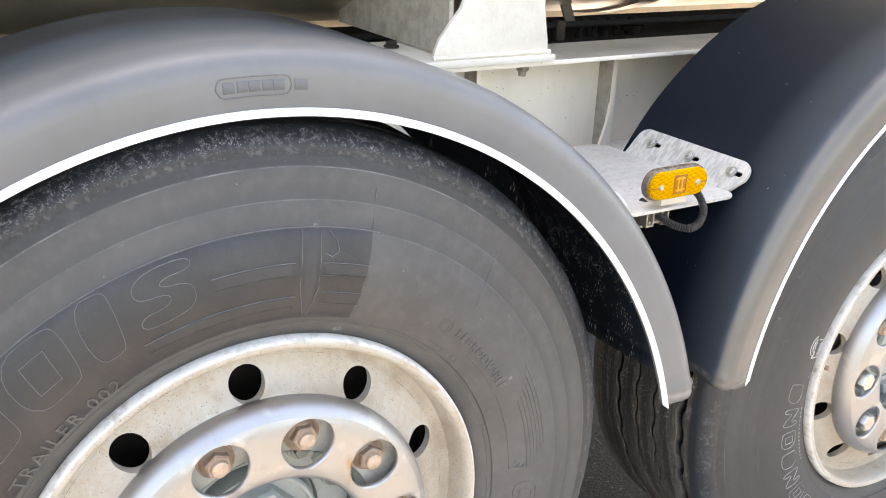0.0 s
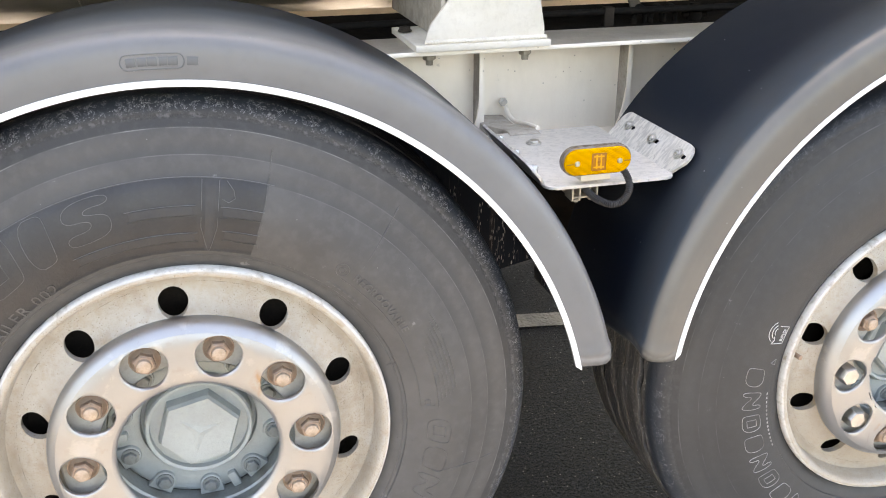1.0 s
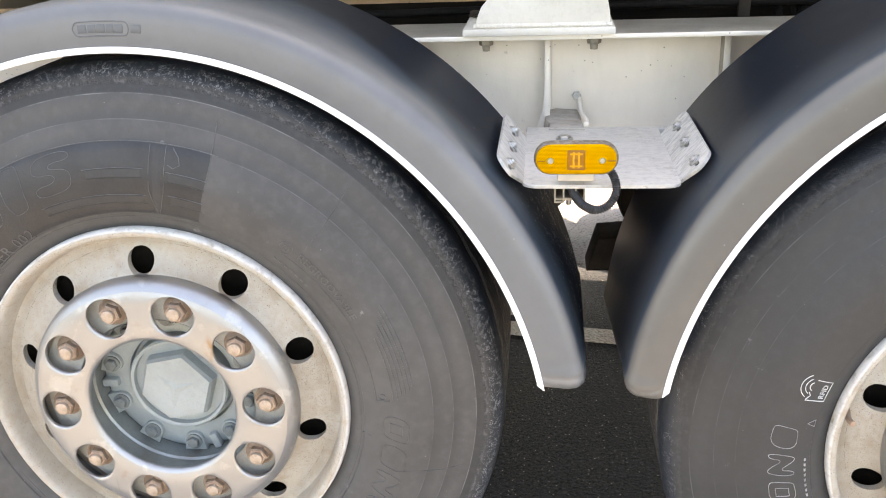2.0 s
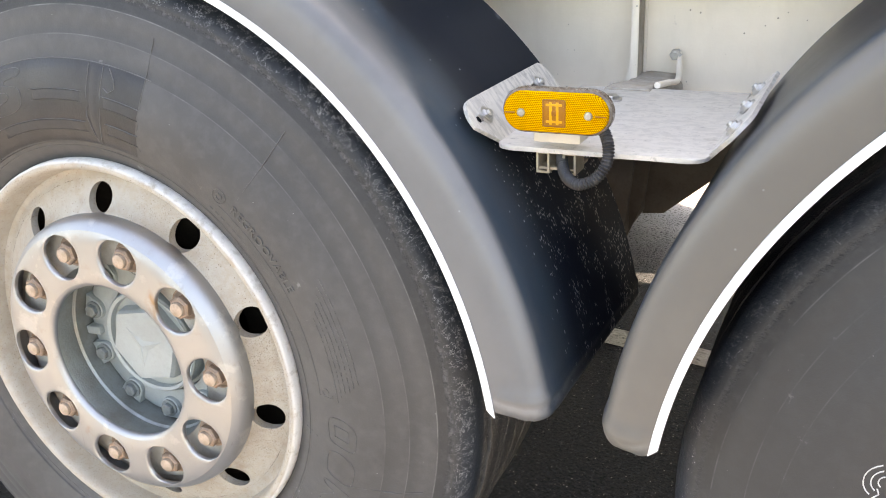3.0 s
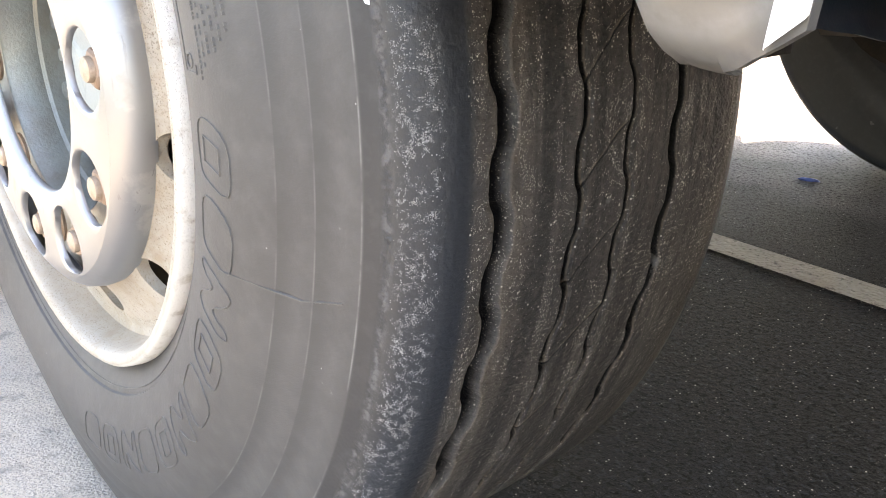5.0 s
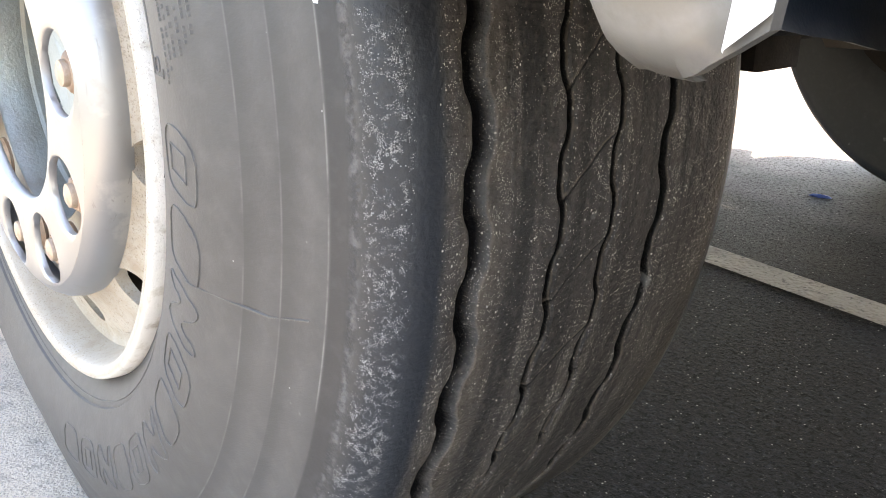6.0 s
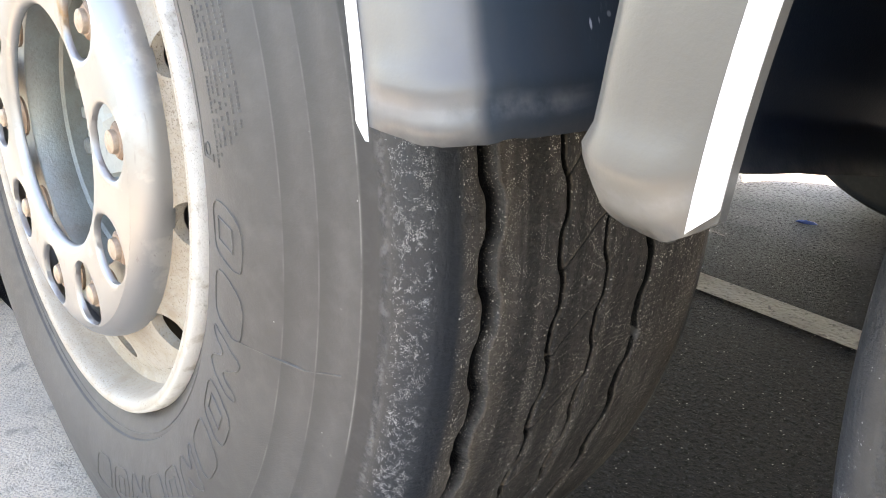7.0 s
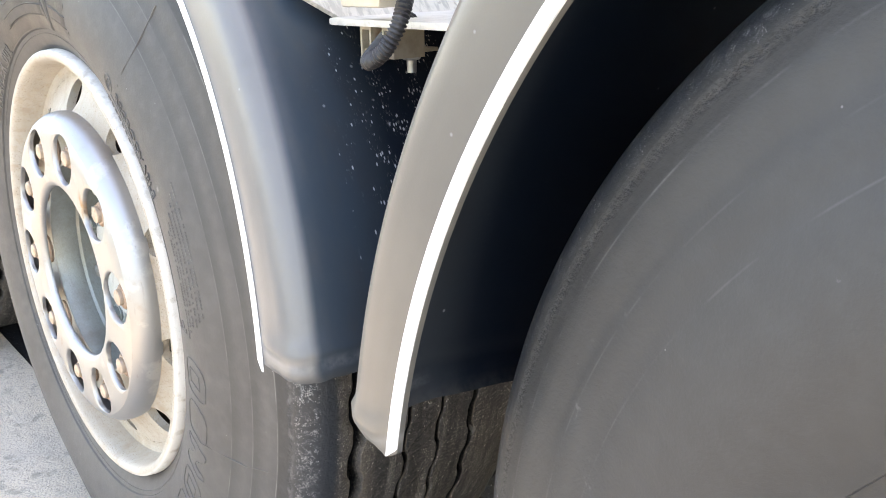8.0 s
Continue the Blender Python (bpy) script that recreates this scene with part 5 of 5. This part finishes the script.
for z in (-0.0085, 0.0085):
    part("bar", box(-0.0085, 0.0085, -0.0112, -0.010, z - 0.0012, z + 0.0012, 0.0003), YELLOW_LINE, inset)
part("boss", box(-0.0026, 0.0026, -0.0113, -0.010, -0.0026, 0.0026, 0.0006), AMBER_LINE, inset)
for x in (-0.0035, 0.0035):
    part("bar", box(x - 0.0014, x + 0.0014, -0.0111, -0.010, -0.0115, 0.0115, 0.0003), YELLOW_LINE, inset)
for x in (-0.0112, 0.0112):
    part("bar", box(x - 0.0008, x + 0.0008, -0.0112, -0.010, -0.0135, 0.0135, 0.0003), AMBER_LINE, inset)
for z in (-0.0132, 0.0132):
    part("bar", box(-0.0104, 0.0104, -0.0112, -0.010, z - 0.0008, z + 0.0008, 0.0003), AMBER_LINE, inset)
for x in (-0.0470, 0.0475):
    part("tick", box(x - 0.0055, x + 0.0055, -0.0108, -0.009, -0.0019, -0.0003, 0.0003), AMBER_LINE, lens)
part("mount", box(-0.025, 0.025, -0.003, 0.030, -0.0325, -0.0215, 0.002), CREAM, lamp, "cream plastic mount")
part("mount_back", box(-0.025, 0.025, 0.018, 0.030, -0.033, 0.0, 0.002), CREAM, lamp)
part("cable", tube([(0.040, 0.012, -0.012), (0.052, 0.000, -0.027), (0.055, -0.010, -0.045), (0.045, -0.016, -0.062), (0.026, -0.015, -0.070), (0.007, 0.004, -0.066), (-0.005, 0.030, -0.053), (-0.009, 0.056, -0.044)], 0.0056, 14, 0.0009, 0.0031), BLACK, lamp, "black corrugated cable sleeve", angle=60)

# ---- running gear, seen dimly between and behind the wheels ----
for x in (-SPAN, 0.0, SPAN):
    ax = thing("axle", "dirty steel axle with brake drums", "axle", pose(x, 0, AXLE_Z), "axles")
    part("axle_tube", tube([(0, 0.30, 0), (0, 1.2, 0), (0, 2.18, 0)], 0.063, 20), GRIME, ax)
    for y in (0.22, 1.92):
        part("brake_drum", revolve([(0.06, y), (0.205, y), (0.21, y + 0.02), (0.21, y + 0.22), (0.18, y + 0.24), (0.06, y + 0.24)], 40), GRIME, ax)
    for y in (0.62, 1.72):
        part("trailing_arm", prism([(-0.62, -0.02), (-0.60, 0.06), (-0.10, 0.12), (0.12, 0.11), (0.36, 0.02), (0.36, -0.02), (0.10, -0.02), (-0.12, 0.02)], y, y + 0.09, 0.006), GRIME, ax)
        part("air_bellows", revolve([(0, 0), (0.10, 0), (0.135, 0.03), (0.145, 0.08), (0.13, 0.12), (0.145, 0.16), (0.12, 0.21), (0, 0.21)], 32), BLACK, ax, m=Matrix.Translation((0.30, y + 0.045, 0.02)) @ pose(0, 0, 0, 90))
    for y in (0.545,):
        hg = thing("suspension_hanger", "dirty steel suspension hanger under the beam", "hanger", CH @ Matrix.Translation((x - 0.79, 0, 0)), "suspension hangers")
        part("plate", prism([(-0.09, 0.786), (0.09, 0.786), (0.07, 0.60), (0.04, 0.525), (-0.04, 0.525), (-0.08, 0.60)], y, y + 0.008), HANGER, hg)
        part("plate", prism([(-0.09, 0.786), (0.09, 0.786), (0.07, 0.60), (0.04, 0.525), (-0.04, 0.525), (-0.08, 0.60)], y + 0.13, y + 0.138), HANGER, hg)
        part("gusset", prism([(0.04, 0.786), (0.26, 0.786), (0.215, 0.65), (0.080, 0.535), (0.04, 0.53)], y + 0.25, y + 0.258), HANGER, hg)
        part("cross_plate", box(0.036, 0.044, y + 0.008, y + 0.258, 0.54, 0.786, 0.001), HANGER, hg)
        part("pivot_bolt", tube([(0, y - 0.02, 0.56), (0, y + 0.07, 0.56), (0, y + 0.16, 0.56)], 0.02, 12), HANGER, hg)
    far = thing("wheel", "far-side trailer wheel with dark tyre", "wheel", pose(x, 2.50, AXLE_Z, 0, 0, 180), "trailer wheels")
    part("tyre", TYRE_FAR, RUBBER, far)
    part("rim", revolve([(0.06, 0.02), (0.2, 0.02), (0.25, 0.05), (0.245, 0.15), (0.255, 0.25), (0.285, 0.32), (0.297, 0.322)], 48), GRIME, far)

# unseen cylinder, added to block the bright view under the fender
reservoir = thing("gap_cylinder", "added dark steel cylinder across the frame, closing a bright gap", "reservoir", pose(0.84, 0.0, 0.66))
part("shell", revolve([(0.0, 0.60), (0.06, 0.61), (0.095, 0.64), (0.10, 0.68), (0.10, 1.50), (0.095, 1.54), (0.06, 1.57), (0.0, 1.58)], 40), GRIME, reservoir)
for y in (0.75, 1.4):
    part("strap", revolve([(0.1005, y - 0.02), (0.103, y - 0.02), (0.103, y + 0.02), (0.1005, y + 0.02)], 40), GRIME, reservoir)
    part("hanger_bar", box(-0.02, 0.02, y - 0.02, y + 0.02, 0.101, 0.16, 0.003), GRIME, reservoir)

# ---- ground ----
bm = bmesh.new()
bmesh.ops.create_grid(bm, x_segments=2, y_segments=2, size=300)
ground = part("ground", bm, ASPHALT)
tagged(ground, "coarse dark asphalt yard, painted sunlit pale beyond the trailer", "ground", kind="structure")


bm = box(-60, 60, -1.25, 0.13, -0.1, 0.004, 0.002)
tagged(part("pavement", bm, CONCRETE), "pale weathered concrete hardstanding", "pavement", kind="structure")


def ground_strip(name, corners, material, label):
    bm = bmesh.new()
    bm.faces.new([bm.verts.new((x, y, 0.004)) for x, y in corners])
    ob = part(name, bm, material)
    return tagged(ob, label, "road marking", kind="structure")


ground_strip("road_marking", [(-6, 1.285 + 0.54), (6, 1.285 - 0.54), (6, 1.375 - 0.54), (-6, 1.375 + 0.54)], LINE, "worn white painted line on asphalt")
ground_strip("road_marking", [(0.500, 1.37), (0.535, 1.37), (0.590, 1.88), (0.572, 1.88)], LINE, "narrow worn white painted line on asphalt")
scrap = thing("plastic_scrap", "crumpled blue plastic scrap on asphalt", "litter", pose(-0.22, 1.95, 0.0, 0, 0, 20))
bm = bmesh.new()
bmesh.ops.create_icosphere(bm, subdivisions=2, radius=0.02)
for v in bm.verts:
    v.co = Vector((v.co.x * 1.8, v.co.y * 0.7, abs(v.co.z) * 0.5)) * (0.7 + 0.6 * noise.noise(v.co * 120))
part("film", bm, BLUE, scrap)
